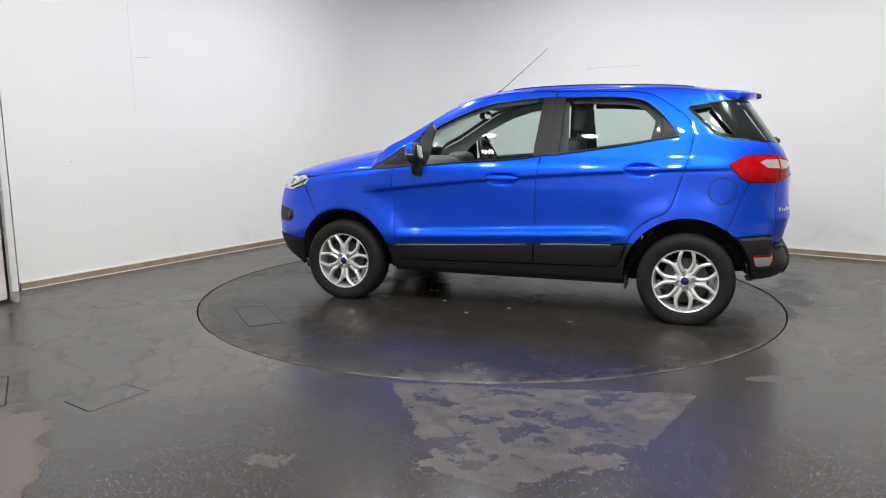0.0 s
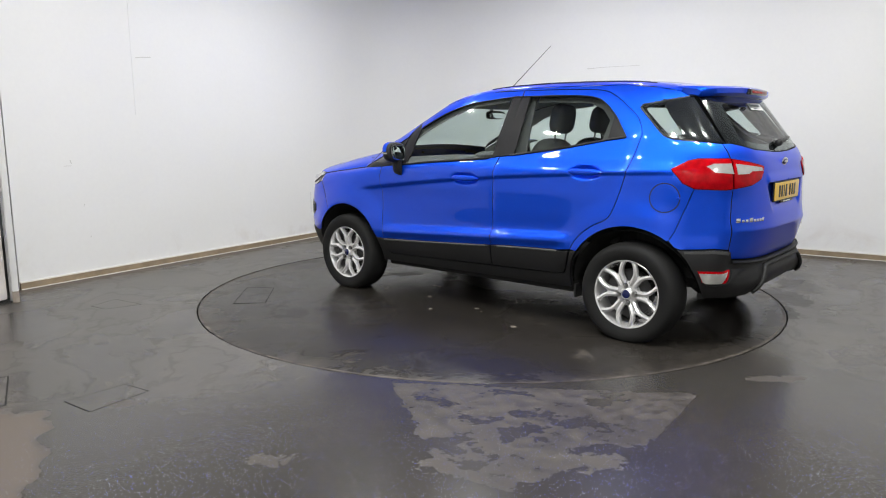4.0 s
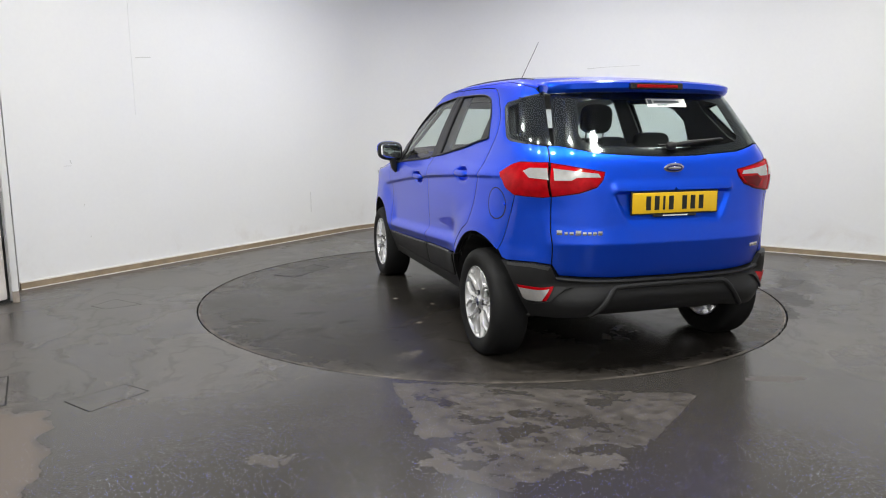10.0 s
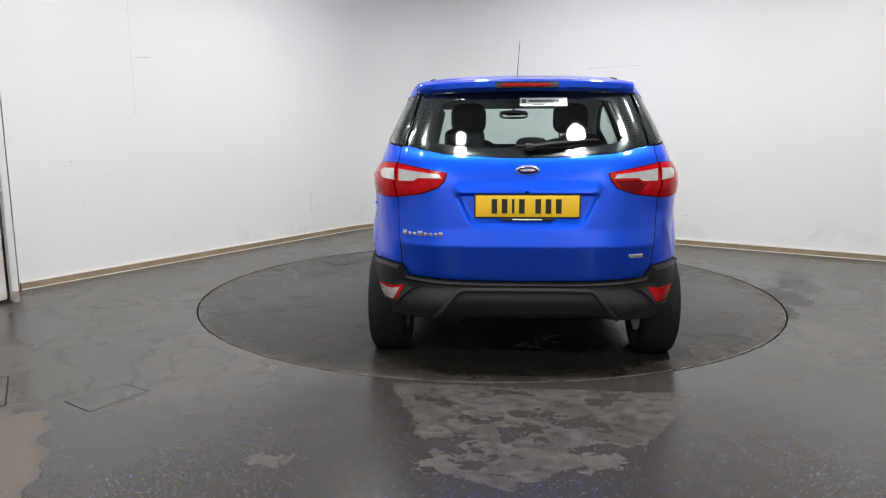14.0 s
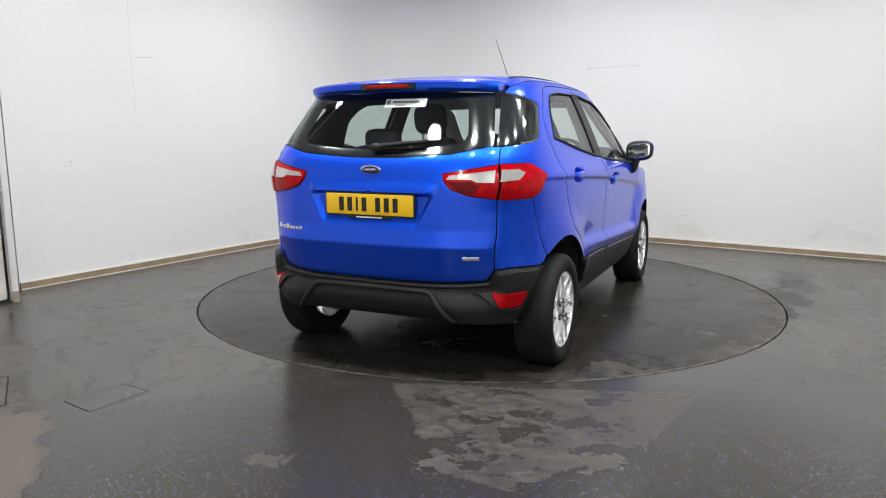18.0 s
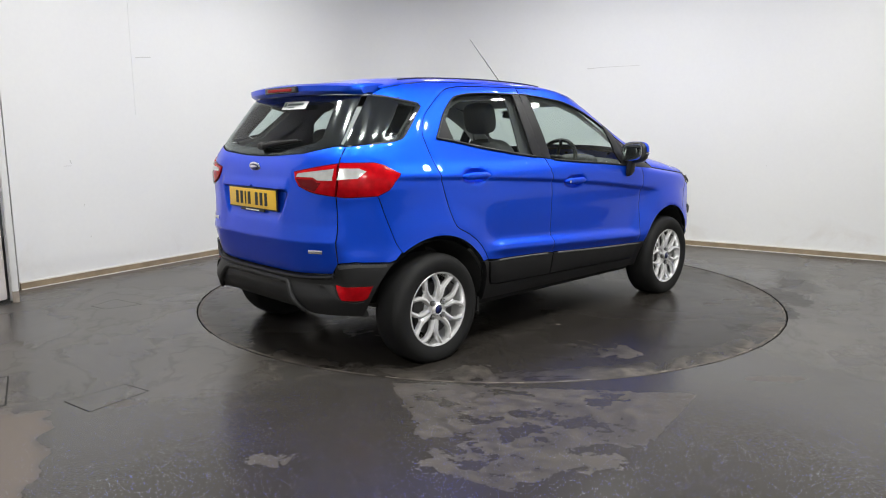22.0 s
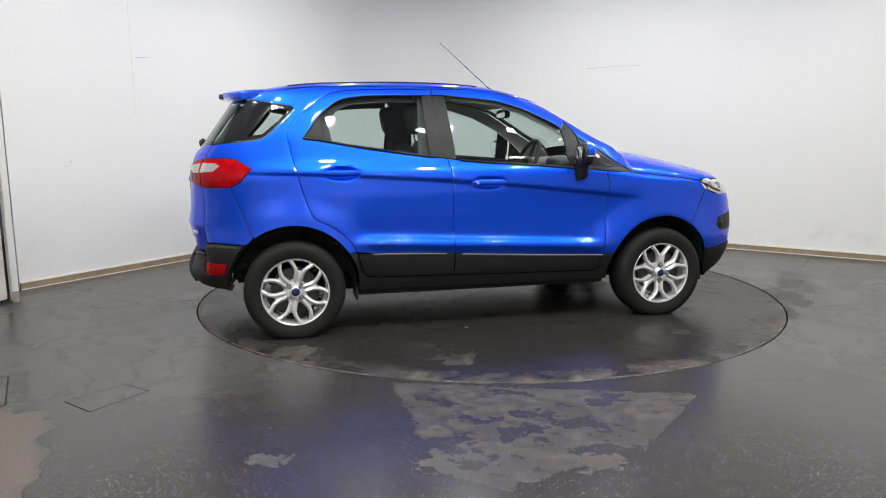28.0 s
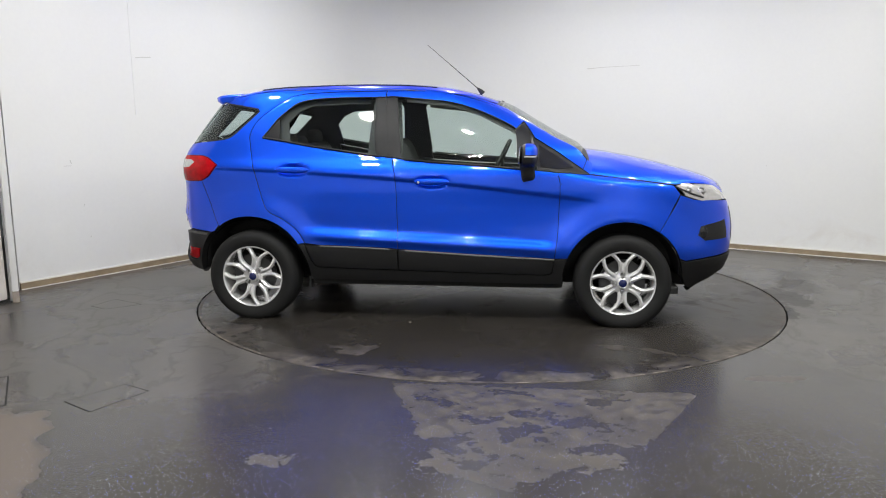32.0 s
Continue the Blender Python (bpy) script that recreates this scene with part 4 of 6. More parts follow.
# tailgate
loop = [(END, 0.514), sy(0.35, 0.517), sy(0.61, 0.530), sy(0.648, 0.590), sy(0.661, 0.76), sy(0.663, 0.944), sy(0.54, 0.962), sy(0.45, 0.992), sy(0.415, 1.03), sy(0.402, 1.068), sy(0.663, 1.116), sy(0.651, 1.200), sy(0.61, 1.203),
        sy(0.43, 1.165), sy(0.145, 1.147), (END, 1.144)]
plate_lines = [[sy(float(y), z) for y in np.arange(0.016, 0.40, 0.014)] for z in (0.79, 0.81, 0.83, 0.952, 0.9625, 0.967, 0.9715, 0.980, 0.995, 1.010, 1.024, 1.036)]
plate_lines += [[sy(float(plate_half(z)) + e, float(z)) for z in np.arange(0.795, 0.955, 0.012)] for e in (-0.022, -0.011, 0.0, 0.010)]
plate_lines += [[sy(e, float(z)) for z in np.arange(0.975, 1.034, 0.010)] for e in (0.345, 0.360, 0.375)]
plate_lines += [[sy(float(y), z) for y in np.arange(0.016, 0.62, 0.02)] for z in (0.69, 0.70, 0.71)]
tailgate = panel("tailgate", loop, PAINT, car, both=True, step=0.02, label="blue tailgate", lines=plate_lines)
loop = [(END, 1.148), sy(0.145, 1.151), sy(0.43, 1.169), sy(0.62, 1.207), sy(0.555, 1.478), (END, 1.492)]
rear_glass = panel("rear_window", loop, DARKGLASS, tailgate, both=True, off=-0.002, thick=0.004, label="dark-edged heated rear window")
rear_glass.visible_shadow = False
# bumpers
loop = [(END, 0.510), sy(0.35, 0.513), sy(0.615, 0.525), sy(0.652, 0.587), sy(0.74, 0.597), sx(-1.70, 0.593), sx(-1.568, 0.585)] + [sx(*p) for p in arch(-HUB_X, ARCH_R, 135, 178, 8)] + [sx(-1.668, 0.295), sx(-1.71, 0.305), sy(0.72, 0.303), sy(0.60, 0.314), sy(0.47, 0.328), (END, 0.332)]
rear_bumper = panel("rear_bumper", loop, CLAD, car, both=True, off=0.022, thick=0.05, label="dark grey plastic rear bumper")
loop = [fy(-0.0025, 0.46), fy(0.6, 0.46), sx(1.66, 0.432), sx(1.622, 0.45)] + [sx(*p) for p in arch(HUB_X, ARCH_F, 22, 56, 8)] + [sx(1.53, 0.72), sx(1.605, 0.866), sx(1.70, 0.835), fy(0.55, 0.815), fy(-0.0025, 0.80)]
front_bumper = panel("front_bumper", loop, PAINT, car, both=True, label="blue front bumper")
loop = [fy(-0.0025, 0.455), fy(0.6, 0.455), sx(1.66, 0.428), sx(1.628, 0.44)] + [sx(*p) for p in arch(HUB_X, ARCH_F, 20, 4, 5)] + [sx(1.675, 0.255), sx(1.72, 0.225), fy(0.70, 0.215), fy(0.66, 0.275), fy(0.58, 0.33), fy(0.4, 0.345), fy(-0.0025, 0.345)]
panel("lower_bumper", loop, CLAD, front_bumper, both=True, off=0.006, thick=0.04)


def loft(name, rows, mat, parent, label="", sharp=40):
    """A sheet through rows of places."""
    rows = [np.asarray(r) for r in rows]
    n = len(rows[0])
    verts = np.concatenate(rows)
    faces = []
    for i in range(len(rows) - 1):
        for k in range(n - 1):
            faces.append((i * n + k, i * n + k + 1, (i + 1) * n + k + 1, (i + 1) * n + k))
    return part_mesh(name, verts, faces, mat, parent, label, sharp_angle=sharp)


ROOF_EDGE = smooth_interp([-1.5, -1.44, -1.3, -1.1, -0.9, -0.55, -0.25, 0.0, 0.2, 0.34, 0.49, 0.55], [1.497, 1.512, 1.538, 1.560, 1.564, 1.567, 1.562, 1.545, 1.517, 1.485, 1.435, 1.41])
ROOF_TOP = smooth_interp([-1.62, -1.45, -1.2, -0.9, -0.5, -0.2, 0.05, 0.25, 0.40, 0.55], [1.532, 1.562, 1.593, 1.615, 1.624, 1.616, 1.592, 1.549, 1.502, 1.45])


def edge_at(x, z):
    q = sx(float(x), float(z))
    return skin(np.array([q[0]]), np.array([q[1]]))[0]


def crown(x, zt, p, n=29):
    """A row across the roof or bonnet, from edge place p to its mirror."""
    s = np.sin(np.linspace(-1, 1, n) * math.pi / 2)
    h = np.maximum(1 - np.abs(s) ** 2.6, 0) ** 0.62
    return np.stack([np.full(n, x), s * p[1], p[2] + (zt - p[2]) * h], -1)


rows = []
for x in np.linspace(-1.45, 0.42, 48):
    p = edge_at(x, ROOF_EDGE(x))
    rows.append(crown(p[0], float(ROOF_TOP(x)), p))
roof = loft("roof", rows, PAINT, car, "blue roof")

# bonnet
BON_TOP = smooth_interp([1.02, 1.16, 1.33, 1.5, 1.75, 1.95, 2.0, 2.04], [1.150, 1.136, 1.106, 1.070, 1.005, 0.938, 0.900, 0.85])
BON_EDGE = smooth_interp([1.02, 1.232, 1.40, 1.56, 1.66, 1.80, 1.95, 2.04], [0.998, 0.974, 0.953, 0.932, 0.938, 0.925, 0.86, 0.82])
BON_Y = smooth_interp([1.02, 1.232, 1.40, 1.56, 1.66, 1.80, 1.95, 2.04], [0.80, 0.80, 0.795, 0.775, 0.735, 0.64, 0.42, 0.15])
rows = [crown(x, float(BON_TOP(x)), (x, float(BON_Y(x)), float(BON_EDGE(x)))) for x in np.linspace(1.03, 2.035, 34)]
bonnet = loft("bonnet", rows, PAINT, car, "blue bonnet")

# windscreen, bulging forward of the pillars
PILLAR = through_points([(1.03, 1.138), (0.875, 1.213), (0.722, 1.292), (0.608, 1.362), (0.494, 1.425), (0.40, 1.462)], 3)
rows = []
for x, z in PILLAR:
    p = edge_at(x, z)
    s = np.sin(np.linspace(-1, 1, 31) * math.pi / 2)
    h = 1 - np.abs(s) ** 2.3
    rows.append(np.stack([p[0] + 0.045 * h, s * p[1] * 0.985, p[2] - 0.004 + 0.034 * h], -1))
windscreen = loft("windscreen", rows, GLASS, car, "green-tinted windscreen")
windscreen.visible_shadow = False
low = rows[0] + np.array([0.0, 0, -0.004])
cowl_front = crown(1.10, float(BON_TOP(1.10)) - 0.02, (1.10, float(BON_Y(1.10)), float(BON_EDGE(1.10)) - 0.01), 31)
loft("cowl", [low, 0.5 * (low + cowl_front) - np.array([0, 0, 0.012]), cowl_front], BLACK, car, "black windscreen cowl")

# spoiler over the rear window
secs = []
for s in np.linspace(-1, 1, 25):
    y = s * 0.574
    xe = -1.685 + 0.085 * s * s + 0.04 * s ** 8
    xm, xi = max(-1.52, xe + 0.06), max(-1.56, xe + 0.055)
    drop = 0.014 * s * s
    zt = 1.545 - drop
    secs.append([(-1.40, y * 0.97, 1.538 - 2.4 * drop), (xm, y, 1.553 - 1.3 * drop), (xe + 0.03, y * 0.985, zt), (xe, y * 0.98, zt - 0.012), (xe + 0.004, y * 0.98, zt - 0.040), (xe + 0.03, y * 0.98, zt - 0.058), (xi, y * 1.0, 1.482), (-1.42, y * 0.97, 1.478)])


def on_roof(x, y):
    """Height of the roof sheet."""
    p = edge_at(x, ROOF_EDGE(x))
    u = min(abs(y) / p[1], 1.0)
    return p[2] + (float(ROOF_TOP(x)) - p[2]) * max(1 - u ** 2.6, 0) ** 0.62


for r in secs:
    r[0] = (-1.38, r[0][1], on_roof(-1.38, r[0][1]) - 0.002)
ends = []
for e in (-1, 1):
    r = secs[0] if e < 0 else secs[-1]
    ends.append([(q[0] + (0.012 if q[0] < -1.55 else 0.0), e * (abs(q[1]) + 0.010), q[2] - (0.014 if q[2] > 1.51 else -0.006)) for q in r])
    ends[-1][0] = (-1.38, ends[-1][0][1], on_roof(-1.38, ends[-1][0][1]) - 0.004)
secs = [ends[0]] + secs + [ends[1]]
n = len(secs[0])
verts = [v for r in secs for v in r]
last = len(secs) - 1
faces = [(i * n + k, i * n + k + 1, (i + 1) * n + k + 1, (i + 1) * n + k) for i in range(last) for k in range(n - 1)]
faces += [tuple(range(n)), tuple(last * n + k for k in range(n - 1, -1, -1))]
spoiler = part_mesh("spoiler", verts, faces, PAINT, car, "blue roof spoiler", sharp_angle=45)

# dark inner shell, wheel housings and floor pan
loop = [(-LM - LF_ * K_F - 0.4, 0.3), (-LM - LF_ * K_F - 0.4, 0.8)] + side_poly([(1.45, 0.90), (1.0, 0.96), (0.5, 1.0), (-0.1, 1.05), (-0.8, 1.13), (-1.2, 1.18)]) + [sy(0.60, 1.10), sy(0.62, 0.42)]
for hx, a in ((-HUB_X, ARCH_R), (HUB_X, ARCH_F)):
    loop += side_poly([(x, z) for x, z in arch(hx, a - 0.01, 178, 2)])
for s in (1, -1):
    panel("inner_body", loop, DARK, car, s, off=-0.03, thick=0.01, step=0.06, edge=0.05)
    for hx in (HUB_X, -HUB_X):
        v, f = [], []
        for k in range(25):
            a = radians(4 + 172 * k / 24)
            for yy, r in ((0.50, 0.375), (0.855, 0.392)):
                px, pz = hx + r * math.cos(a), HUB_Z + r * math.sin(a)
                v.append((px, s * min(yy, edge_at(px, pz)[1] - 0.02), pz))
        for k in range(24):
            f.append((2 * k, 2 * k + 1, 2 * k + 3, 2 * k + 2))
        c = len(v)
        v.append((hx, s * 0.50, HUB_Z))
        f += [(2 * k, 2 * k + 2, c) for k in range(24)]
        part_mesh("wheel_housing", v, f, DARK, car)
bm = bmesh.new()
box(bm, 0.25, 0, 0.27, 3.1, 1.0, 0.12, 0.03)
box(bm, 0.0, 0, 0.27, 1.75, 1.5, 0.10, 0.03)
part("floor_pan", bm, DARK, car)

# wheels


SPOKE_TURN = {(1, 1): 90, (1, -1): 90, (-1, 1): 122, (-1, -1): 103}
NUT_TURN = {(1, 1): 135, (1, -1): 180, (-1, 1): 80, (-1, -1): 135}
ROLL_Z = HUB_Z + 0.0065


def build_wheel(x, s):
    which = (1 if x > 0 else -1, s)
    hub = lathe([(0.0, 0.02), (0.07, 0.02), (0.075, 0.0), (0.15, -0.005), (0.15, -0.03), (0.0, -0.03)], 40)
    w = part_mesh("wheel", *hub, HUBSTEEL, car, "wheel with a silver alloy rim")
    R = TYRE_R
    tyre = [(0.205, 0.030), (0.210, 0.041), (0.216, 0.046), (0.221, 0.0475), (0.232, 0.053), (0.250, 0.0575), (0.266, 0.0585), (0.280, 0.0565), (0.290, 0.0520), (0.298, 0.0455), (0.306, 0.036), (0.313, 0.020), (R, 0.0), (R, -0.10),
            (0.311, -0.134), (0.296, -0.150), (0.26, -0.160), (0.212, -0.145), (0.203, -0.10), (0.203, 0.0)]
    v, f = lathe(tyre, 96, closed=True)
    # the loaded tyre sits flat on the ground, its wall bulging above it
    flat = []
    for px, py, pz in v:
        low = max(0.0, -pz - 0.20) / (R - 0.20)
        py += 0.007 * low ** 2 * (1 if py > -0.05 else -1)
        flat.append((px, py, max(pz, -ROLL_Z)))
    part_mesh("tyre", flat, f, RUBBER, w, "black rubber tyre")
    barrel = [(0.2155, 0.041), (0.211, 0.046), (0.203, 0.043), (0.198, 0.030), (0.190, 0.0), (0.184, -0.06), (0.19, -0.14), (0.2, -0.14), (0.2, 0.0), (0.207, 0.03)]
    rim = part_mesh("rim", *lathe(barrel, 72, closed=True), ALLOY, w, "silver alloy rim")
    bm = bmesh.new()

    def bar(pts, widths, d=0.026, ridge=0.10):
        """A spoke with a raised ridge along polar places (radius, degrees, depth)."""
        rows = []
        n = len(pts)
        P = [Vector((r * math.cos(radians(a)), o, r * math.sin(radians(a)))) for r, a, o in pts]
        for i, p in enumerate(P):
            t = (P[min(i + 1, n - 1)] - P[max(i - 1, 0)]).normalized()
            side = t.cross(Vector((0, 1, 0))).normalized()
            hw = widths[i]
            prof = ((-1.0, -1.0), (-0.98, -0.34), (-0.84, -0.12), (-0.42, 0.0), (0, ridge), (0.42, 0.0), (0.84, -0.12), (0.98, -0.34), (1.0, -1.0))
            rows.append([bm.verts.new(p + side * (hw * u) + Vector((0, d * v, 0))) for u, v in prof])
        for a, b in zip(rows, rows[1:]):
            for k in range(8):
                bm.faces.new((a[k], a[k + 1], b[k + 1], b[k]))
    turn0 = SPOKE_TURN[which]
    for k in range(6):
        a = turn0 + 60 * k
        # web between the two arms, which fork towards the rim
        bar([(0.046, a, 0.030), (0.074, a, 0.031), (0.098, a, 0.033), (0.118, a, 0.035), (0.132, a, 0.034), (0.138, a, 0.022)], (0.0215, 0.0190, 0.0180, 0.0190, 0.0220, 0.024), ridge=-0.30)
        for e in (1, -1):
            bar([(0.060, a + e * 13.5, 0.030), (0.084, a + e * 10.4, 0.0345), (0.108, a + e * 8.8, 0.0375), (0.128, a + e * 9.0, 0.0395), (0.147, a + e * 11.0, 0.0410), (0.166, a + e * 14.2, 0.0425), (0.184, a + e * 17.4, 0.0425), (0.197, a + e * 19.4, 0.0420), (0.207, a + e * 20.6, 0.0405)],
                (0.0160, 0.0152, 0.0148, 0.0142, 0.0134, 0.0128, 0.0128, 0.0145, 0.0190))
    part("spokes", bm, ALLOY, rim, smooth=True, sharp_angle=38)
    v, f = lathe([(0.0, 0.046), (0.020, 0.045), (0.0255, 0.042)], 32)
    cap = part_mesh("hub_cap", v, f, BADGE, rim, "dark blue hub cap")
    v, f = lathe([(0.0245, 0.040), (0.028, 0.0445), (0.033, 0.040), (0.041, 0.031), (0.072, 0.027), (0.079, 0.0)], 40)
    part_mesh("hub_ring", v, f, ALLOY, rim)
    for k in range(4):
        a = radians(NUT_TURN[which] + 90 * k)
        m = Matrix.Translation((0.0545 * math.cos(a), 0.033, 0.0545 * math.sin(a))) @ Matrix.Rotation(radians(-90), 4, "X")
        bm = bmesh.new()
        bmesh.ops.create_cone(bm, cap_ends=False, segments=20, radius1=0.0165, radius2=0.0150, depth=0.012, matrix=m)
        part("nut_seat", bm, NUT, rim)
        bm = bmesh.new()
        bmesh.ops.create_cone(bm, cap_ends=True, segments=6, radius1=0.0115, radius2=0.0095, depth=0.040, matrix=m)
        part("wheel_nut", bm, NUTSTEEL, rim)
    a = radians(turn0 + 30)
    bm = bmesh.new()
    tube(bm, [(0.186 * math.cos(a), 0.012, 0.186 * math.sin(a)), (0.176 * math.cos(a), 0.040, 0.176 * math.sin(a))], 0.0045, 8)
    part("valve", bm, RUBBER, rim)
    v, f = lathe([(0.0, -0.045), (0.135, -0.045), (0.14, -0.065), (0.0, -0.065)], 40)
    part_mesh("brake_disc", v, f, STEEL, w)
    w.matrix_basis = pose(x, s * 0.820, HUB_Z, 0, 0, 0 if s > 0 else 180)
    return w


for hx in (HUB_X, -HUB_X):
    for s in (1, -1):
        build_wheel(hx, s)

# ---------------------------------------------------------------- fittings of the car


def on_skin(x, z, s=1, off=0.0):
    q = sx(x, z)
    a, b = np.array([q[0]]), np.array([q[1]])
    p = (skin(a, b) + skin_normal(a, b) * off)[0]
    return Vector((p[0], s * p[1], p[2]))


def on_rear(y, z, off=0.0):
    q = sy(abs(y), z)
    a, b = np.array([q[0]]), np.array([q[1]])
    p = (skin(a, b) + skin_normal(a, b) * off)[0]
    return Vector((p[0], math.copysign(p[1], y), p[2]))


def blob(bm, c, r, power=2.0, nu=24, nv=16, m=None):
    """A soft-edged solid (superellipsoid) added to bm."""
    def sp(v):
        return math.copysign(abs(v) ** (2 / power), v)
    rows = []
    for i in range(nv + 1):
        a = -math.pi / 2 + math.pi * i / nv
        row = []
        for k in range(nu):
            t = 2 * math.pi * k / nu
            p = Vector((r[0] * sp(math.cos(a)) * sp(math.cos(t)), r[1] * sp(math.cos(a)) * sp(math.sin(t)), r[2] * sp(math.sin(a))))
            if m is not None:
                p = m @ p
            row.append(bm.verts.new(Vector(c) + p))
        rows.append(row)
    for a, b in zip(rows, rows[1:]):
        for k in range(nu):
            bm.faces.new((a[k], a[(k + 1) % nu], b[(k + 1) % nu], b[k]))
    bmesh.ops.remove_doubles(bm, verts=bm.verts, dist=1e-5)


def ribbon_tube(name, pts, radius, mat, parent, sides=6, label=""):
    bm = bmesh.new()
    tube(bm, pts, radius, sides)
    return part(name, bm, mat, parent, label, sharp_angle=60)


PLATE_EDGE = material("black_plate_surround", (0.015, 0.015, 0.015), 0.4)
BAND = material("satin_dark_moulding", (0.050, 0.050, 0.051), 0.42, grain=0.1, scale=300)
GREYLIP = material("grey_ledge_highlight", (0.11, 0.107, 0.103), 0.5, grain=0.15, scale=90)
INNER = material("dark_pillar_trim", (0.06, 0.062, 0.064), 0.8, grain=0.1, scale=300)
ASH = material("pale_pillar_trim", (0.42, 0.42, 0.41), 0.85, grain=0.1, scale=300)
STOPRED = material("deep_red_lens", (0.26, 0.002, 0.004), 0.15, spec=0.3, vary=0.4, vscale=40)
AMBER = material("dull_dark_red_edge_and_reflection", (0.12, 0.002, 0.004), 0.2, spec=0.2)
doors = {}
for o in car.children:
    kind = o.name.split(".")[0]
    if kind in ("rear_door", "front_door"):
        doors[(kind, 1 if sum(v.co.y for v in o.data.vertices) > 0 else -1)] = o


def build_fittings(s):
    for (kind, (gx, gz)) in zip(("rear_door", "front_door"), HANDLES):
        door = doors[(kind, s)]
        bm = bmesh.new()
        pts = [on_skin(gx + 0.118 * u, gz + 0.003 * (1 - u * u), s) for u in np.linspace(-1, 1, 15)]
        base_y = on_skin(gx + 0.15, gz, s).y
        rows = []
        for u, p in zip(np.linspace(-1, 1, 15), pts):
            h = 0.0165 * (1 - abs(u) ** 5) + 0.004
            y0 = base_y + s * (0.016 * (1 - u ** 4) - 0.004)
            rows.append([bm.verts.new((p.x, y0 - s * (0.010 * abs(v) ** 3), gz + h * v + 0.002)) for v in np.linspace(-1, 1, 9)] + [bm.verts.new((p.x, y0 - s * 0.02, gz + h * v)) for v in (0.8, -0.8)])
        n = len(rows[0])
        for a, b in zip(rows, rows[1:]):
            for k in range(n):
                bm.faces.new((a[k], a[(k + 1) % n], b[(k + 1) % n], b[k]))
        bm.faces.new(rows[0])
        bm.faces.new(rows[-1][::-1])
        bmesh.ops.recalc_face_normals(bm, faces=bm.faces)
        handle = part("door_handle", bm, PAINT, door, "blue pull handle")
        if kind == "front_door" and s < 0:
            v, f = lathe([(0.0, 0.004), (0.008, 0.004), (0.009, 0.0)], 20)
            k = part_mesh("lock_barrel", v, f, CHROME, handle)
            k.matrix_basis = pose(gx - 0.085, base_y + s * 0.012, gz, 0, 0, 180)
    # belt seals
    for kind, pts in (("rear_door", [p for p in belt if p[0] <= -0.28]), ("front_door", [p for p in belt if -0.27 < p[0] < 0.67])):
        ribbon_tube("belt_seal", [on_skin(x, z, s, 0.003) for x, z in pts], 0.0075, BLACK, doors[(kind, s)])
    ribbon_tube("window_seal", [on_skin(x, z, s, 0.001) for x, z in rear_dlo], 0.005, BLACK, doors[("rear_door", s)])
    ribbon_tube("window_seal", [on_skin(x, z, s, 0.001) for x, z in front_dlo], 0.005, BLACK, doors[("front_door", s)])
    # ledge on top of the cladding, its highlight painted in as grey
    for kind, pts in (("rear_door", [p for p in clad_top if -0.86 < p[0] < -0.24]), ("front_door", [p for p in clad_top if -0.225 < p[0]])):
        ribbon_tube("cladding_ledge", [on_skin(x, z - 0.006, s, 0.006) for x, z in pts], 0.0065, GREYLIP, doors[(kind, s)])
    # mirror
    fd = doors[("front_door", s)]
    bm = bmesh.new()
    m = Matrix.Rotation(radians(7 * s), 4, "Z")
    blob(bm, (0.630, s * 0.925, 1.120), (0.054, 0.103, 0.076), 3.0, m=m)
    for v in bm.verts:
        if v.co.x < 0.592:
            v.co.x = 0.592 + (v.co.x - 0.592) * 0.2
        v.co.z += 0.10 * (abs(v.co.y) - 0.92) * (1 if v.co.z < 1.12 else 0.3)
    mirror = part("door_mirror", bm, BLACK, fd, "black door mirror with a blue cap")
    bm = bmesh.new()
    blob(bm, (0.632, s * 0.926, 1.122), (0.056, 0.105, 0.077), 3.0, m=m)
    for v in bm.verts:
        v.co.z += 0.10 * (abs(v.co.y) - 0.92) * (1 if v.co.z < 1.12 else 0.3)
    bmesh.ops.bisect_plane(bm, geom=bm.verts[:] + bm.edges[:] + bm.faces[:], plane_co=(0.612, 0, 0), plane_no=(-1, 0, 0), clear_outer=True)
    bmesh.ops.bisect_plane(bm, geom=bm.verts[:] + bm.edges[:] + bm.faces[:], plane_co=(0, 0, 1.128), plane_no=(0, 0, -1), clear_outer=True)
    part("mirror_cap", bm, PAINT, mirror, "blue mirror cap")
    bm = bmesh.new()
    blob(bm, (0.631, s * 0.93, 1.116), (0.058, 0.104, 0.011), 3.0, m=m)
    bmesh.ops.bisect_plane(bm, geom=bm.verts[:] + bm.edges[:] + bm.faces[:], plane_co=(0.604, 0, 0), plane_no=(-1, 0, 0), clear_outer=True)
    part("side_indicator", bm, CLEARLENS, mirror, "clear indicator strip")
    bm = bmesh.new()
    blob(bm, (0.581, s * 0.926, 1.121), (0.006, 0.084, 0.056), 4.0, m=Matrix.Rotation(radians(5 * s), 4, "Z") @ Matrix.Rotation(radians(4), 4, "Y"))
    for v in bm.verts:
        v.co.z += 0.10 * (abs(v.co.y) - 0.92)
    part("mirror_glass", bm, MIRROR, mirror, "mirror glass")
    bm = bmesh.new()
    rows = []
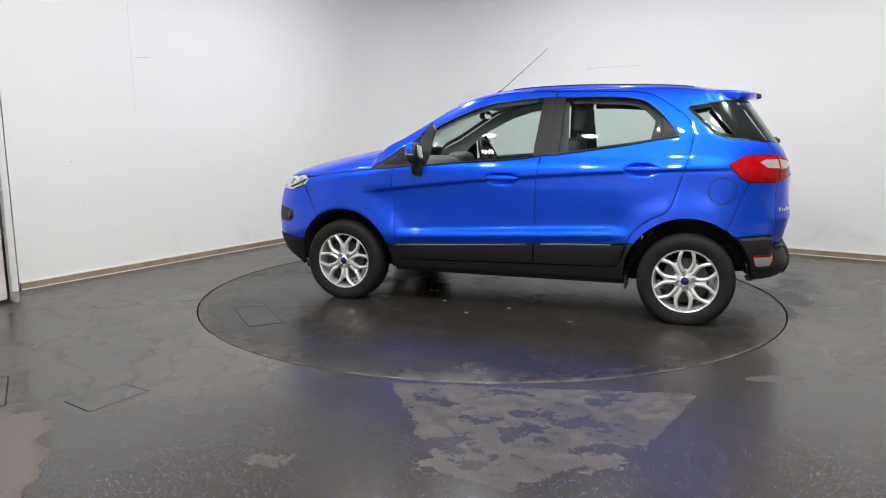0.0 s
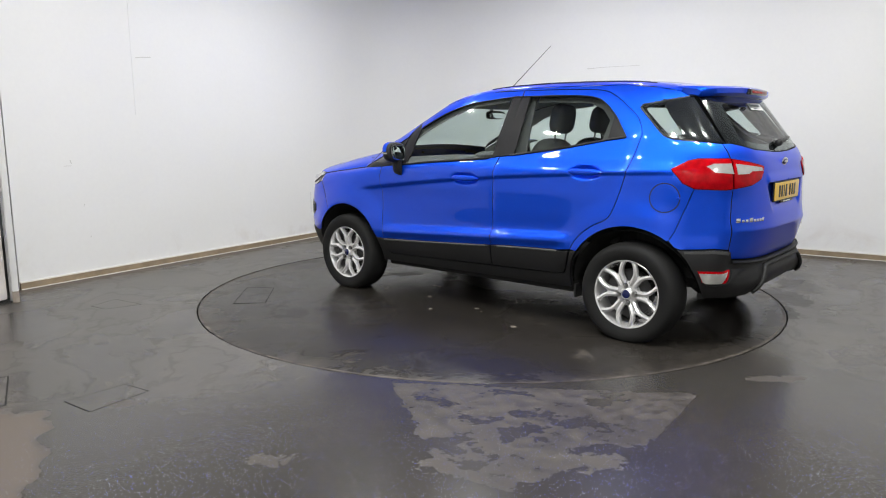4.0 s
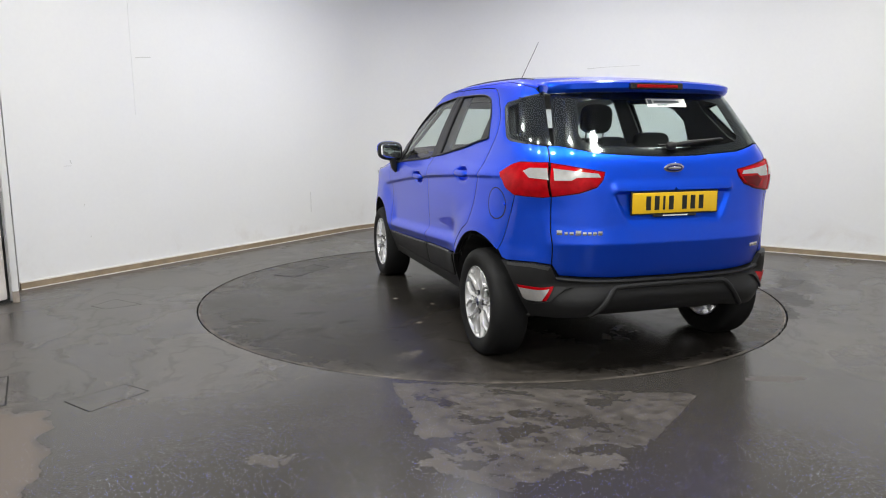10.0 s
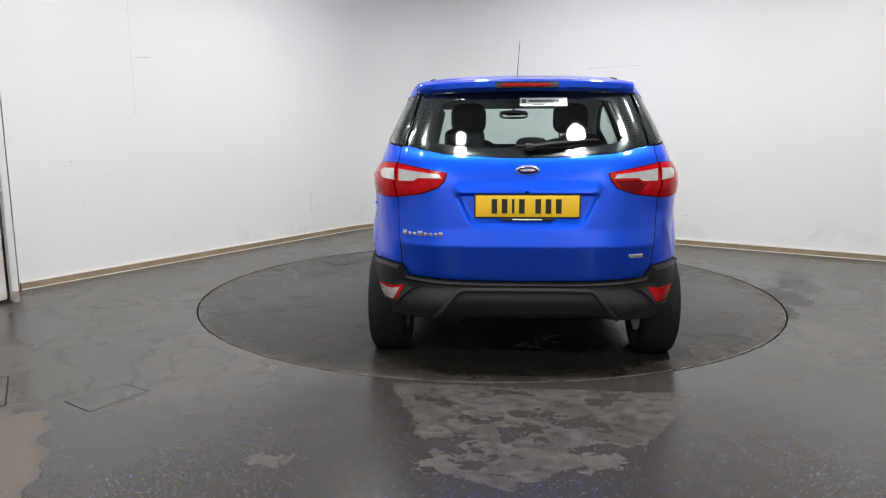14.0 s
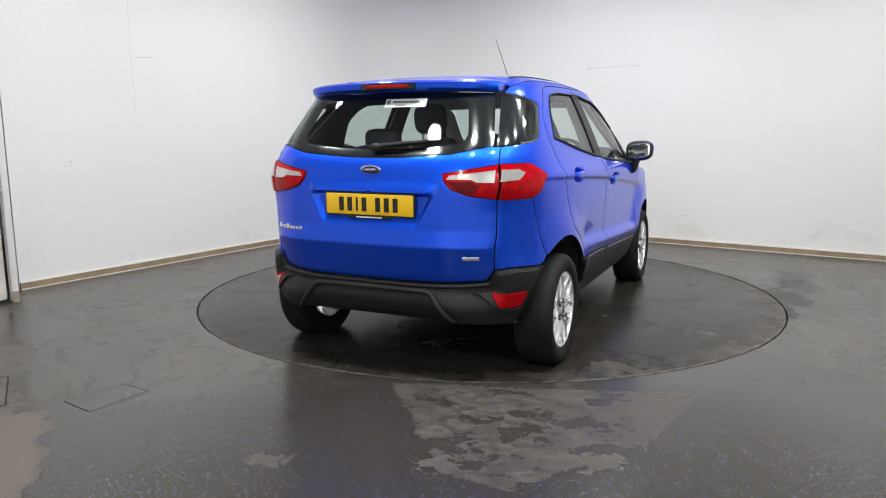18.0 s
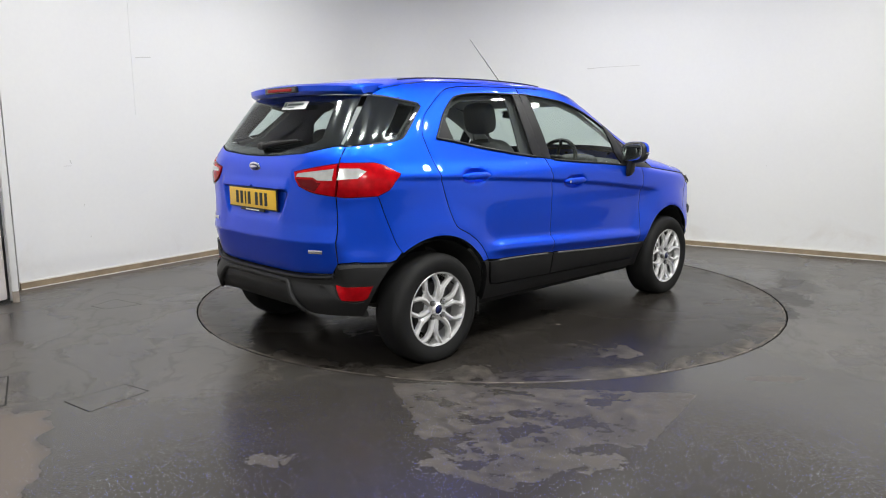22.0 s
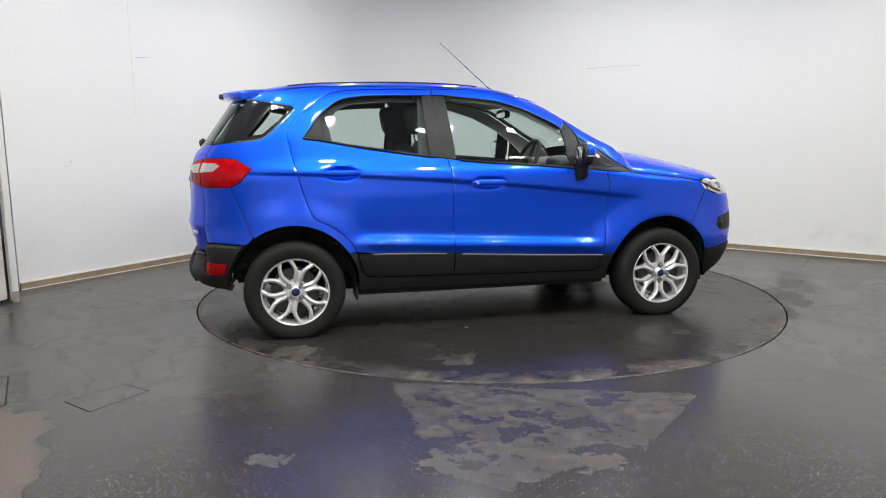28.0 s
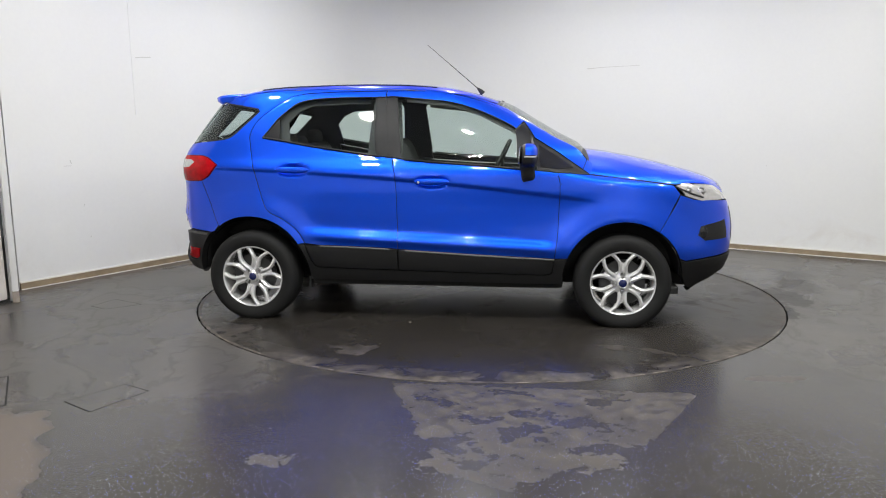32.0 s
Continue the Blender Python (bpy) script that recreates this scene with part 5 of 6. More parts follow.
    for t in np.linspace(0, 1, 8):
        c = Vector((0.634 - 0.012 * t, s * (0.884 + 0.026 * t), 0.958 + 0.13 * t))
        rx, ry = 0.042 + 0.006 * t, 0.022 + 0.010 * t
        if t == 0:
            rx, ry = 0.034, 0.012
        rows.append([bm.verts.new(c + Vector((rx * math.cos(a), ry * math.sin(a), 0.008 * math.cos(a)))) for a in np.linspace(0, 2 * math.pi, 16, endpoint=False)])
    for a, b in zip(rows, rows[1:]):
        for k in range(16):
            bm.faces.new((a[k], a[(k + 1) % 16], b[(k + 1) % 16], b[k]))
    bm.faces.new(rows[0])
    bmesh.ops.recalc_face_normals(bm, faces=bm.faces)
    part("mirror_stalk", bm, BLACK, mirror)
    # tail-lamp glass
    lamps = [o for o in car.children if o.name.split(".")[0] == "tail_lamp" and s * sum(v.co.y for v in o.data.vertices) > 0]
    outer, inner = sorted(lamps, key=lambda o: -sum(abs(v.co.y) for v in o.data.vertices) / len(o.data.vertices))
    panel("clear_section", [sy(0.674, 1.090), sx(-1.70, 1.089), sx(-1.668, 1.070), sx(-1.715, 1.035), sy(0.674, 1.028)], CLEARLENS, outer, s, off=0.0125, thick=0.006, gap=0.003, label="clear lamp section")
    panel("clear_section", [sy(0.654, 1.088), sy(0.44, 1.062), sy(0.427, 1.040), sy(0.55, 1.040), sy(0.575, 1.026), sy(0.654, 1.026)], CLEARLENS, inner, s, off=0.0105, thick=0.006, gap=0.002, label="clear lamp section")
    # right lamp only: a dark reflection painted on as a darker red patch
    if s < 0:
        panel("dark_section", [sy(0.60, 1.018), sy(0.575, 1.018), sy(0.55, 1.034), sy(0.43, 1.032), sy(0.47, 0.990), sy(0.56, 0.968)], AMBER, inner, s, off=0.0095, thick=0.005, gap=0.002, label="dark red patch, a reflection painted on the lamp")
    panel("lamp_surround", [sy(0.671, 1.119), sx(-1.62, 1.119), sx(-1.567, 1.106), sx(-1.486, 1.056), sx(-1.558, 0.973), sx(-1.62, 0.943), sy(0.70, 0.938), sy(0.671, 0.942)], AMBER, outer, s, off=0.002, thick=0.01, gap=0.0)
    panel("lamp_surround", [sy(0.660, 1.117), sy(0.400, 1.070), sy(0.413, 1.028), sy(0.447, 0.991), sy(0.54, 0.961), sy(0.660, 0.943)], AMBER, inner, s, off=0.002, thick=0.01, gap=0.0)
    # rear quarter glass with its black border
    outline = [sx(-1.236, 1.438), sx(-1.224, 1.416), sx(-1.396, 1.254), sx(-1.459, 1.230), sy(0.70, 1.212), sy(0.632, 1.206), sy(0.575, 1.478), sx(-1.44, 1.476)]
    qg = panel("quarter_glass", outline, DARKGLASS, car, s, off=-0.001, thick=0.003, label="wrap-round rear quarter glass")
    qg.visible_shadow = False
    panel("glass_border", [sx(-1.236, 1.438), sx(-1.224, 1.416), sx(-1.396, 1.254), sx(-1.459, 1.230), sx(-1.51, 1.254), sx(-1.42, 1.268), sx(-1.258, 1.412), sx(-1.36, 1.430), sx(-1.40, 1.466)], GLOSSY, qg, s, off=-0.005, thick=0.003)
    panel("glass_border", [sx(-1.40, 1.466), sx(-1.36, 1.430), sx(-1.51, 1.254), sx(-1.459, 1.230), sy(0.70, 1.212), sy(0.632, 1.206), sy(0.575, 1.478), sx(-1.44, 1.476)], GLOSSY, qg, s, off=-0.005, thick=0.003)
    edge = through_points([(-1.50, 1.478), (-1.36, 1.456), (-1.232, 1.436)], 3) + [(-1.222, 1.416)] + through_points([(-1.30, 1.34), (-1.396, 1.252), (-1.459, 1.228), (-1.60, 1.212)], 4)
    ribbon_tube("glass_seal", [on_skin(a, b, s, -0.012) for a, b in edge], 0.012, BLACK, qg)
    # reflectors in the bumper
    shape = [sy(0.622, 0.469), sy(0.735, 0.476), sx(-1.645, 0.474), sx(-1.664, 0.408), sy(0.735, 0.398), sy(0.660, 0.398)]
    if s > 0:
        r = panel("fog_lamp", shape, REDLENS, rear_bumper, s, off=0.027, thick=0.02, label="red-rimmed clear reversing lamp")
        panel("clear_section", [sy(0.655, 0.456), sy(0.735, 0.461), sx(-1.655, 0.460), sx(-1.670, 0.411), sy(0.735, 0.402), sy(0.678, 0.402)], CLEARLENS, r, s, off=0.030, thick=0.01, gap=0.0)
    else:
        panel("fog_lamp", shape, REDLENS, rear_bumper, s, off=0.027, thick=0.02, label="red rear fog lamp")
    panel("lamp_fin", [sy(0.54, 0.466), sy(0.618, 0.466), sy(0.655, 0.402), sy(0.70, 0.392), sx(-1.68, 0.398), sx(-1.68, 0.390), sy(0.655, 0.384), sy(0.58, 0.448)], CLAD, rear_bumper, s, off=0.034, thick=0.03)
    panel("bumper_band", [sy(0.654, 0.584), sy(0.74, 0.594), sx(-1.70, 0.590), sx(-1.575, 0.583), sx(-1.578, 0.563), sx(-1.70, 0.569), sy(0.74, 0.572), sy(0.664, 0.562)], BAND, rear_bumper, s, off=0.024, thick=0.01)
    # roof moulding strips
    pts = []
    for x in np.linspace(-1.25, 0.0, 20):
        p = edge_at(x, ROOF_EDGE(x))
        u = 0.86
        pts.append(Vector((p[0], s * u * p[1], p[2] + (float(ROOF_TOP(x)) - p[2]) * (1 - u ** 2.6) ** 0.62 + 0.002)))
    ribbon_tube("roof_moulding", pts, 0.005, BLACK, roof)
    # inner trim
    loop = [(-0.98, 1.17), (-1.015, 1.36), (-0.95, 1.43), (-0.86, 1.468), (-0.6, 1.483), (-0.45, 1.484), (-0.45, 1.565), (-0.9, 1.562), (-1.2, 1.545), (-1.25, 1.42), (-1.43, 1.26), (-1.6, 1.20), (-1.6, 1.10), (-1.0, 1.08)]
    panel("pillar_trim", side_poly(loop), INNER, car, s, off=-0.045, thick=0.01, step=0.06, edge=0.04)
    panel("pillar_trim", side_poly([(-0.425, 1.50), (-0.455, 1.565), (-0.20, 1.56), (-0.235, 1.50), (-0.195, 1.06), (-0.40, 1.08)]), INNER, car, s, off=-0.045, thick=0.01, step=0.06, edge=0.04)
    loop = [(-0.20, 1.496), (-0.20, 1.56), (0.1, 1.536), (0.3, 1.503), (0.5, 1.437), (0.62, 1.368), (0.73, 1.304), (0.875, 1.224), (1.03, 1.148), (1.05, 1.04), (0.86, 1.03), (0.69, 1.19), (0.52, 1.306), (0.31, 1.405), (0.1, 1.464)]
    panel("front_pillar_trim", side_poly(loop), ASH, car, s, off=-0.04, thick=0.01, step=0.06, edge=0.04)
    loop = [(-0.84, 0.5), (-0.92, 0.68), (-1.02, 0.78), (-1.02, 1.195), (-0.79, 1.155), (-0.44, 1.105), (-0.10, 1.064), (0.316, 1.035), (0.54, 1.016), (0.70, 1.0), (0.75, 0.45)]
    panel("door_card", side_poly(loop), TRIM, car, s, off=-0.06, thick=0.02, step=0.07, edge=0.05)


both_sides(build_fittings)

# black border of the rear window
loop = [(END, 1.149), sy(0.145, 1.152), sy(0.43, 1.170), sy(0.62, 1.208), sy(0.555, 1.477), (END, 1.491), (END, 1.448), sy(0.35, 1.446), sy(0.44, 1.43), sy(0.49, 1.25), sy(0.46, 1.222), sy(0.36, 1.206), sy(0.2, 1.196), (END, 1.193)]
panel("glass_border", loop, GLOSSY, rear_glass, both=True, off=-0.006, thick=0.003, gap=0.001)
# heating wires are too fine to see: the label


def on_glass(name, y0, y1, z0, z1, off, mat, parent, label=""):
    """A thin printed sheet on the rear window."""
    cs = [on_rear(y, z, off) for y, z in ((y0, z0), (y1, z0), (y1, z1), (y0, z1))] + [on_rear(y, z, off - 0.0015) for y, z in ((y0, z0), (y1, z0), (y1, z1), (y0, z1))]
    faces = [(0, 1, 2, 3), (7, 6, 5, 4)] + [(i, 4 + i, 4 + (i + 1) % 4, (i + 1) % 4) for i in range(4)]
    return part_mesh(name, cs, faces, mat, parent, label, smooth=False)


sticker = on_glass("window_sticker", 0.034, -0.212, 1.402, 1.446, 0.0045, WHITEPRINT, rear_glass, "white printed window label")
for y0, y1, z0, z1 in ((0.024, 0.002, 1.418, 1.439), (-0.012, -0.170, 1.4235, 1.434), (-0.030, -0.090, 1.409, 1.413)):
    on_glass("print_bar", y0, y1, z0, z1, 0.0065, GREYPRINT, sticker)

# number plate with plain bars
bm = bmesh.new()
box(bm, -1.900, 0.0, 0.9055, 0.010, 0.530, 0.121, 0.003)
plate = part("number_plate", bm, PLATE_EDGE, tailgate, "yellow number plate in a black surround")
bm = bmesh.new()
box(bm, -1.904, 0.0, 0.9055, 0.008, 0.516, 0.107, 0.002)
part("plate_face", bm, PLATE, plate)
x = 0.178
for i, w in enumerate((0.028, 0.028, 0.012, 0.028, 0, 0.028, 0.028, 0.028)):
    if w:
        bm = bmesh.new()
        box(bm, -1.9088, x - w / 2, 0.9055, 0.002, w, 0.072, 0.0)
        part("plate_bar", bm, INK, plate, smooth=False)
    x -= w + 0.023 if w else 0.030
bm = bmesh.new()
box(bm, -1.903, 0.0, 0.839, 0.008, 0.26, 0.012, 0.001)
part("plate_strip", bm, PLATE_EDGE, plate)
bm = bmesh.new()
box(bm, -1.9075, 0.0, 0.839, 0.001, 0.15, 0.006, 0.0)
part("print_bar", bm, WHITEPRINT, plate, smooth=False)

# badge, lettering bars
bm = bmesh.new()
c = on_rear(0.0, 1.083, 0.004)
tilt = Matrix.Rotation(radians(-10), 4, "Y")
blob(bm, (c.x, 0, 1.083), (0.008, 0.061, 0.027), 2.0, m=tilt)
badge = part("badge", bm, CHROME, tailgate, "chrome-rimmed dark blue oval badge")
bm = bmesh.new()
blob(bm, (c.x - 0.003, 0, 1.083), (0.009, 0.0515, 0.0195), 2.0, m=tilt)
part("badge_face", bm, BADGE, badge)
bm = bmesh.new()
blob(bm, (c.x - 0.006, 0, 1.083), (0.0095, 0.041, 0.0105), 2.0, m=tilt)
part("badge_bar", bm, CHROME, badge)
y = 0.640
letters = [(0.034, 0.026), (0.022, 0.018), (0.026, 0.018), (0.034, 0.026), (0.026, 0.018), (0.024, 0.018), (0.026, 0.018), (0.028, 0.022)]
for w, h in letters:
    bm = bmesh.new()
    p = on_rear(y - w / 2, 0.760, 0.003)
    n = on_rear(y - w, 0.760, 0.003) - on_rear(y, 0.760, 0.003)
    box(bm, p.x, p.y, 0.755 + h / 2 - 0.006, 0.006, w - 0.005, h, 0.002, Matrix.Rotation(math.atan2(n.y, n.x) + math.pi / 2, 4, "Z"))
    part("chrome_lettering", bm, CHROME, tailgate, "plain chrome lettering bar")
    y -= w
bm = bmesh.new()
p = on_rear(-0.55, 0.650, 0.003)
n = on_rear(-0.60, 0.650) - on_rear(-0.50, 0.650)
box(bm, p.x, p.y, 0.650, 0.005, 0.085, 0.020, 0.002, Matrix.Rotation(math.atan2(n.y, n.x) + math.pi / 2, 4, "Z"))
part("trim_badge", bm, CHROME, tailgate, "small chrome trim badge")

# high stop lamp
bm = bmesh.new()
box(bm, -1.684, 0, 1.512, 0.03, 0.325, 0.036, 0.010)
housing = part("stop_lamp", bm, GLOSSY, spoiler, "dark red high stop lamp in a black housing")
bm = bmesh.new()
box(bm, -1.692, 0, 1.511, 0.022, 0.255, 0.018, 0.005)
part("lens", bm, STOPRED, housing)
# rear wiper
bm = bmesh.new()
p0, p1 = on_rear(-0.01, 1.185, 0.02), on_rear(-0.34, 1.222, 0.018)
tube(bm, [p0, p0.lerp(p1, 0.3) + Vector((-0.012, 0, 0.004)), p0.lerp(p1, 0.7) + Vector((-0.006, 0, 0.002)), p1], 0.008, 8, [1.7, 1.6, 1.0, 0.7])
blob(bm, p0, (0.022, 0.028, 0.022), 2.5)
wiper = part("rear_wiper", bm, BLACK, tailgate, "black rear wiper arm")
bm = bmesh.new()
tube(bm, [on_rear(0.06, 1.196, 0.008), on_rear(-0.15, 1.200, 0.008), on_rear(-0.36, 1.226, 0.008)], 0.006, 6)
part("wiper_blade", bm, RUBBER, wiper)

# bumper bar and lower edge
bm = bmesh.new()
tube(bm, [on_rear(y, z, 0.026) for y, z in through_points([(-0.47, 0.342), (-0.40, 0.397), (-0.345, 0.447), (-0.28, 0.459), (0, 0.462), (0.28, 0.459), (0.345, 0.447), (0.40, 0.397), (0.47, 0.342)], 5)], 0.014, 10)
part("bumper_bar", bm, CLAD, rear_bumper)
bm = bmesh.new()
tube(bm, [on_rear(y, 0.506 + 0.016 * (y / 0.6) ** 4, 0.022) for y in np.linspace(-0.615, 0.615, 31)], 0.010, 8)
part("bumper_ledge", bm, CLAD, rear_bumper)
bm = bmesh.new()
box(bm, -1.62, 0.0, 0.402, 0.30, 1.10, 0.07, 0.03)
part("under_tray", bm, DARK, car)
bm = bmesh.new()
tube(bm, [(-1.2, -0.40, 0.29), (-1.5, -0.40, 0.30), (-1.62, -0.40, 0.305)], 0.030, 14)
part("exhaust_pipe", bm, HUBSTEEL, car)

# fuel flap
cx, cz, r = -1.459, 0.888, 0.082
ring = [sx(cx + (r + 0.006) * math.cos(a), cz + (r + 0.006) * math.sin(a)) for a in np.linspace(0, 2 * math.pi, 40, endpoint=False)]
flap_gap = panel("fuel_flap", ring, DARK, car, 1, off=0.0008, thick=0.004, gap=0, step=0.02, edge=0.012, roll=0, label="round blue fuel flap")
ring = [sx(cx + r * math.cos(a), cz + r * math.sin(a)) for a in np.linspace(0, 2 * math.pi, 40, endpoint=False)]
panel("flap_lid", ring, PAINT, flap_gap, 1, off=0.0025, thick=0.003, gap=0, step=0.02, edge=0.012)
bm = bmesh.new()
box(bm, 0, 0, 0, 0.018, 0.012, 0.012, 0.003)
k = part("flap_catch", bm, PAINT, flap_gap)
k.location = on_skin(cx - 0.078, cz, 1, 0.004)

# aerial
bm = bmesh.new()
tube(bm, [(0.285, -0.012, 1.555), (0.265, -0.013, 1.577), (0.24, -0.014, 1.60)], 0.016, 12, [1.3, 1.0, 0.35])
aerial = part("aerial", bm, BLACK, car, "thin black whip aerial on the roof")
bm = bmesh.new()
tube(bm, [(0.25, -0.014, 1.59), (0.06, -0.018, 1.753), (-0.134, -0.023, 1.918)], 0.0024, 8, [1.5, 1.0, 0.7])
part("aerial_rod", bm, BLACK, aerial)

# small flaps under the bumper and the sills
for s in (1, -1):
    bm = bmesh.new()
    box(bm, 1.585, s * 0.70, 0.232, 0.085, 0.16, 0.050, 0.010)
    part("air_deflector", bm, BLACK, car, "small black air deflector under the bumper")
    bm = bmesh.new()
    box(bm, -0.865, s * 0.70, 0.245, 0.016, 0.20, 0.090, 0.006)
    part("air_deflector", bm, BLACK, car, "small black flap before the rear wheel")

# front end
bm = bmesh.new()
for i, (z, w, hh) in enumerate(((0.90, 0.42, 0.020), (0.70, 0.50, 0.045), (0.63, 0.52, 0.045), (0.56, 0.50, 0.045))):
    tube(bm, [((1.985 if i == 0 else 2.045) - 0.09 * (u / 0.55) ** 2 * (w / 0.5), u * w / 0.5, z) for u in np.linspace(-0.5, 0.5, 15)], hh * 0.45, 8)
part("grille", bm, CHROME, front_bumper, "chrome grille bars")
loop = [fy(-0.0025, 0.50), fy(0.42, 0.50), fy(0.50, 0.58), fy(0.45, 0.76), fy(-0.0025, 0.765)]
panel("grille_backing", loop, BLACK, front_bumper, both=True, off=0.004, thick=0.01, gap=0)
for s in (1, -1):
    bezel = panel("fog_bezel", [sx(1.79, 0.560), sx(1.735, 0.600), sx(1.752, 0.660), fy(0.62, 0.695), fy(0.60, 0.565)], BLACK, front_bumper, s, off=0.003, thick=0.01, label="black fog-lamp bezel")
    bm = bmesh.new()
    p = on_skin(1.77, 0.62, s, 0.0)
    blob(bm, p, (0.030, 0.012, 0.040), 2.0)
    part("fog_lamp", bm, GLOSSY, bezel, "dark front fog lamp")
    hl = [o for o in car.children if o.name.split(".")[0] == "headlamp" and s * sum(v.co.y for v in o.data.vertices) > 0][0]
    for hx2, hz2, rr in ((1.66, 0.895, 0.022), (1.745, 0.885, 0.030)):
        bm = bmesh.new()
        blob(bm, on_skin(hx2, hz2, s, -0.002), (rr, 0.008, rr * 0.9), 2.0)
        part("lamp_bowl", bm, CHROME, hl)
    bm = bmesh.new()
    tube(bm, [on_skin(x, z, s, 0.008) for x, z in ((1.60, 0.905), (1.68, 0.872), (1.76, 0.846))], 0.006, 6)
    part("lamp_bowl", bm, STEEL, hl)
    ribbon_tube("bonnet_seam", [on_skin(x, z, s, 0.0) for x, z in through_points([(1.036, 0.997), (1.232, 0.973), (1.40, 0.952), (1.56, 0.930)], 5)], 0.004, DARK, bonnet)
    ribbon_tube("pillar_seam", [on_skin(x, z, s, 0.0) for x, z in ((0.985, 1.035), (1.0, 1.06), (1.015, 1.09), (1.02, 1.118))], 0.003, DARK, car)
bm = bmesh.new()
tube(bm, [(1.09, -0.50, 1.100), (1.11, -0.2, 1.128), (1.12, 0.15, 1.132)], 0.008, 6)
blob(bm, (1.095, -0.55, 1.085), (0.016, 0.02, 0.012), 2.0)
part("windscreen_wiper", bm, BLACK, car, "black windscreen wiper")
bm = bmesh.new()
tube(bm, [(1.09, 0.50, 1.100), (1.09, 0.70, 1.060)], 0.008, 6)
blob(bm, (1.095, 0.48, 1.09), (0.016, 0.02, 0.012), 2.0)
part("windscreen_wiper", bm, BLACK, car, "black windscreen wiper")
for y in (-0.22, 0.22):
    bm = bmesh.new()
    blob(bm, (1.36, y, 1.083), (0.014, 0.016, 0.010), 2.0)
    part("washer_jet", bm, BLACK, bonnet)

# ---------------------------------------------------------------- inside the car
rows = []
for x in np.linspace(-1.40, 0.40, 20):
    p = edge_at(x, ROOF_EDGE(x) - 0.02) * np.array([1, 0.96, 1])
    rows.append(crown(p[0], float(ROOF_TOP(x)) - 0.05, p, 15))
loft("headlining", rows, LINER, car, "grey headlining")


def seat(x, y, parent, w=0.50):
    bm = bmesh.new()
    blob(bm, (x + 0.25, y, 0.62), (0.27, w / 2, 0.10), 4.0)
    s1 = part("seat_cushion", bm, FABRIC, parent, "charcoal fabric front seat")
    bm = bmesh.new()
    blob(bm, (x - 0.06, y, 0.93), (0.085, w / 2 - 0.02, 0.30), 3.6, m=Matrix.Rotation(radians(-17), 4, "Y"))
    part("seat_back", bm, FABRIC, s1)
    bm = bmesh.new()
    blob(bm, (x - 0.20, y, 1.360), (0.056, 0.120, 0.104), 3.4, m=Matrix.Rotation(radians(-10), 4, "Y"))
    part("headrest", bm, FABRIC, s1)
    for e in (1, -1):
        bm = bmesh.new()
        tube(bm, [(x - 0.165, y + e * 0.07, 1.14), (x - 0.195, y + e * 0.07, 1.30)], 0.006, 8)
        part("headrest_post", bm, STEEL, s1)


seat(-0.27, 0.335, car)
seat(-0.20, -0.365, car)
bm = bmesh.new()
blob(bm, (-0.80, 0, 0.62), (0.25, 0.62, 0.10), 5.0)
bench = part("rear_bench", bm, FABRIC, car, "charcoal fabric rear bench")
for y, w in ((0.36, 0.27), (-0.22, 0.40)):
    bm = bmesh.new()
    blob(bm, (-1.06, y, 0.90), (0.08, w, 0.30), 4.5, m=Matrix.Rotation(radians(-15), 4, "Y"))
    part("seat_back", bm, FABRIC, bench)
for y, w, zt in ((0.34, 0.120, 1.26), (-0.34, 0.120, 1.23), (-0.06, 0.095, 1.205)):
    bm = bmesh.new()
    blob(bm, (-1.14, y, zt - 0.03), (0.05, w, 0.065), 3.5)
    part("headrest", bm, FABRIC, bench)
bm = bmesh.new()
box(bm, -1.45, 0, 0.78, 0.55, 1.20, 0.5, 0.06)
part("boot_lining", bm, DARK, car)
bm = bmesh.new()
blob(bm, (0.90, 0, 0.90), (0.27, 0.68, 0.17), 4.0)
dash = part("dashboard", bm, TRIM, car, "dark grey dashboard")
bm = bmesh.new()
blob(bm, (0.70, -0.37, 1.04), (0.10, 0.17, 0.06), 2.6)
part("instrument_hood", bm, TRIM, dash)
v, f = [], []
wheel_m = Matrix.Translation((0.42, -0.37, 1.045)) @ Matrix.Rotation(radians(-64), 4, "Y")
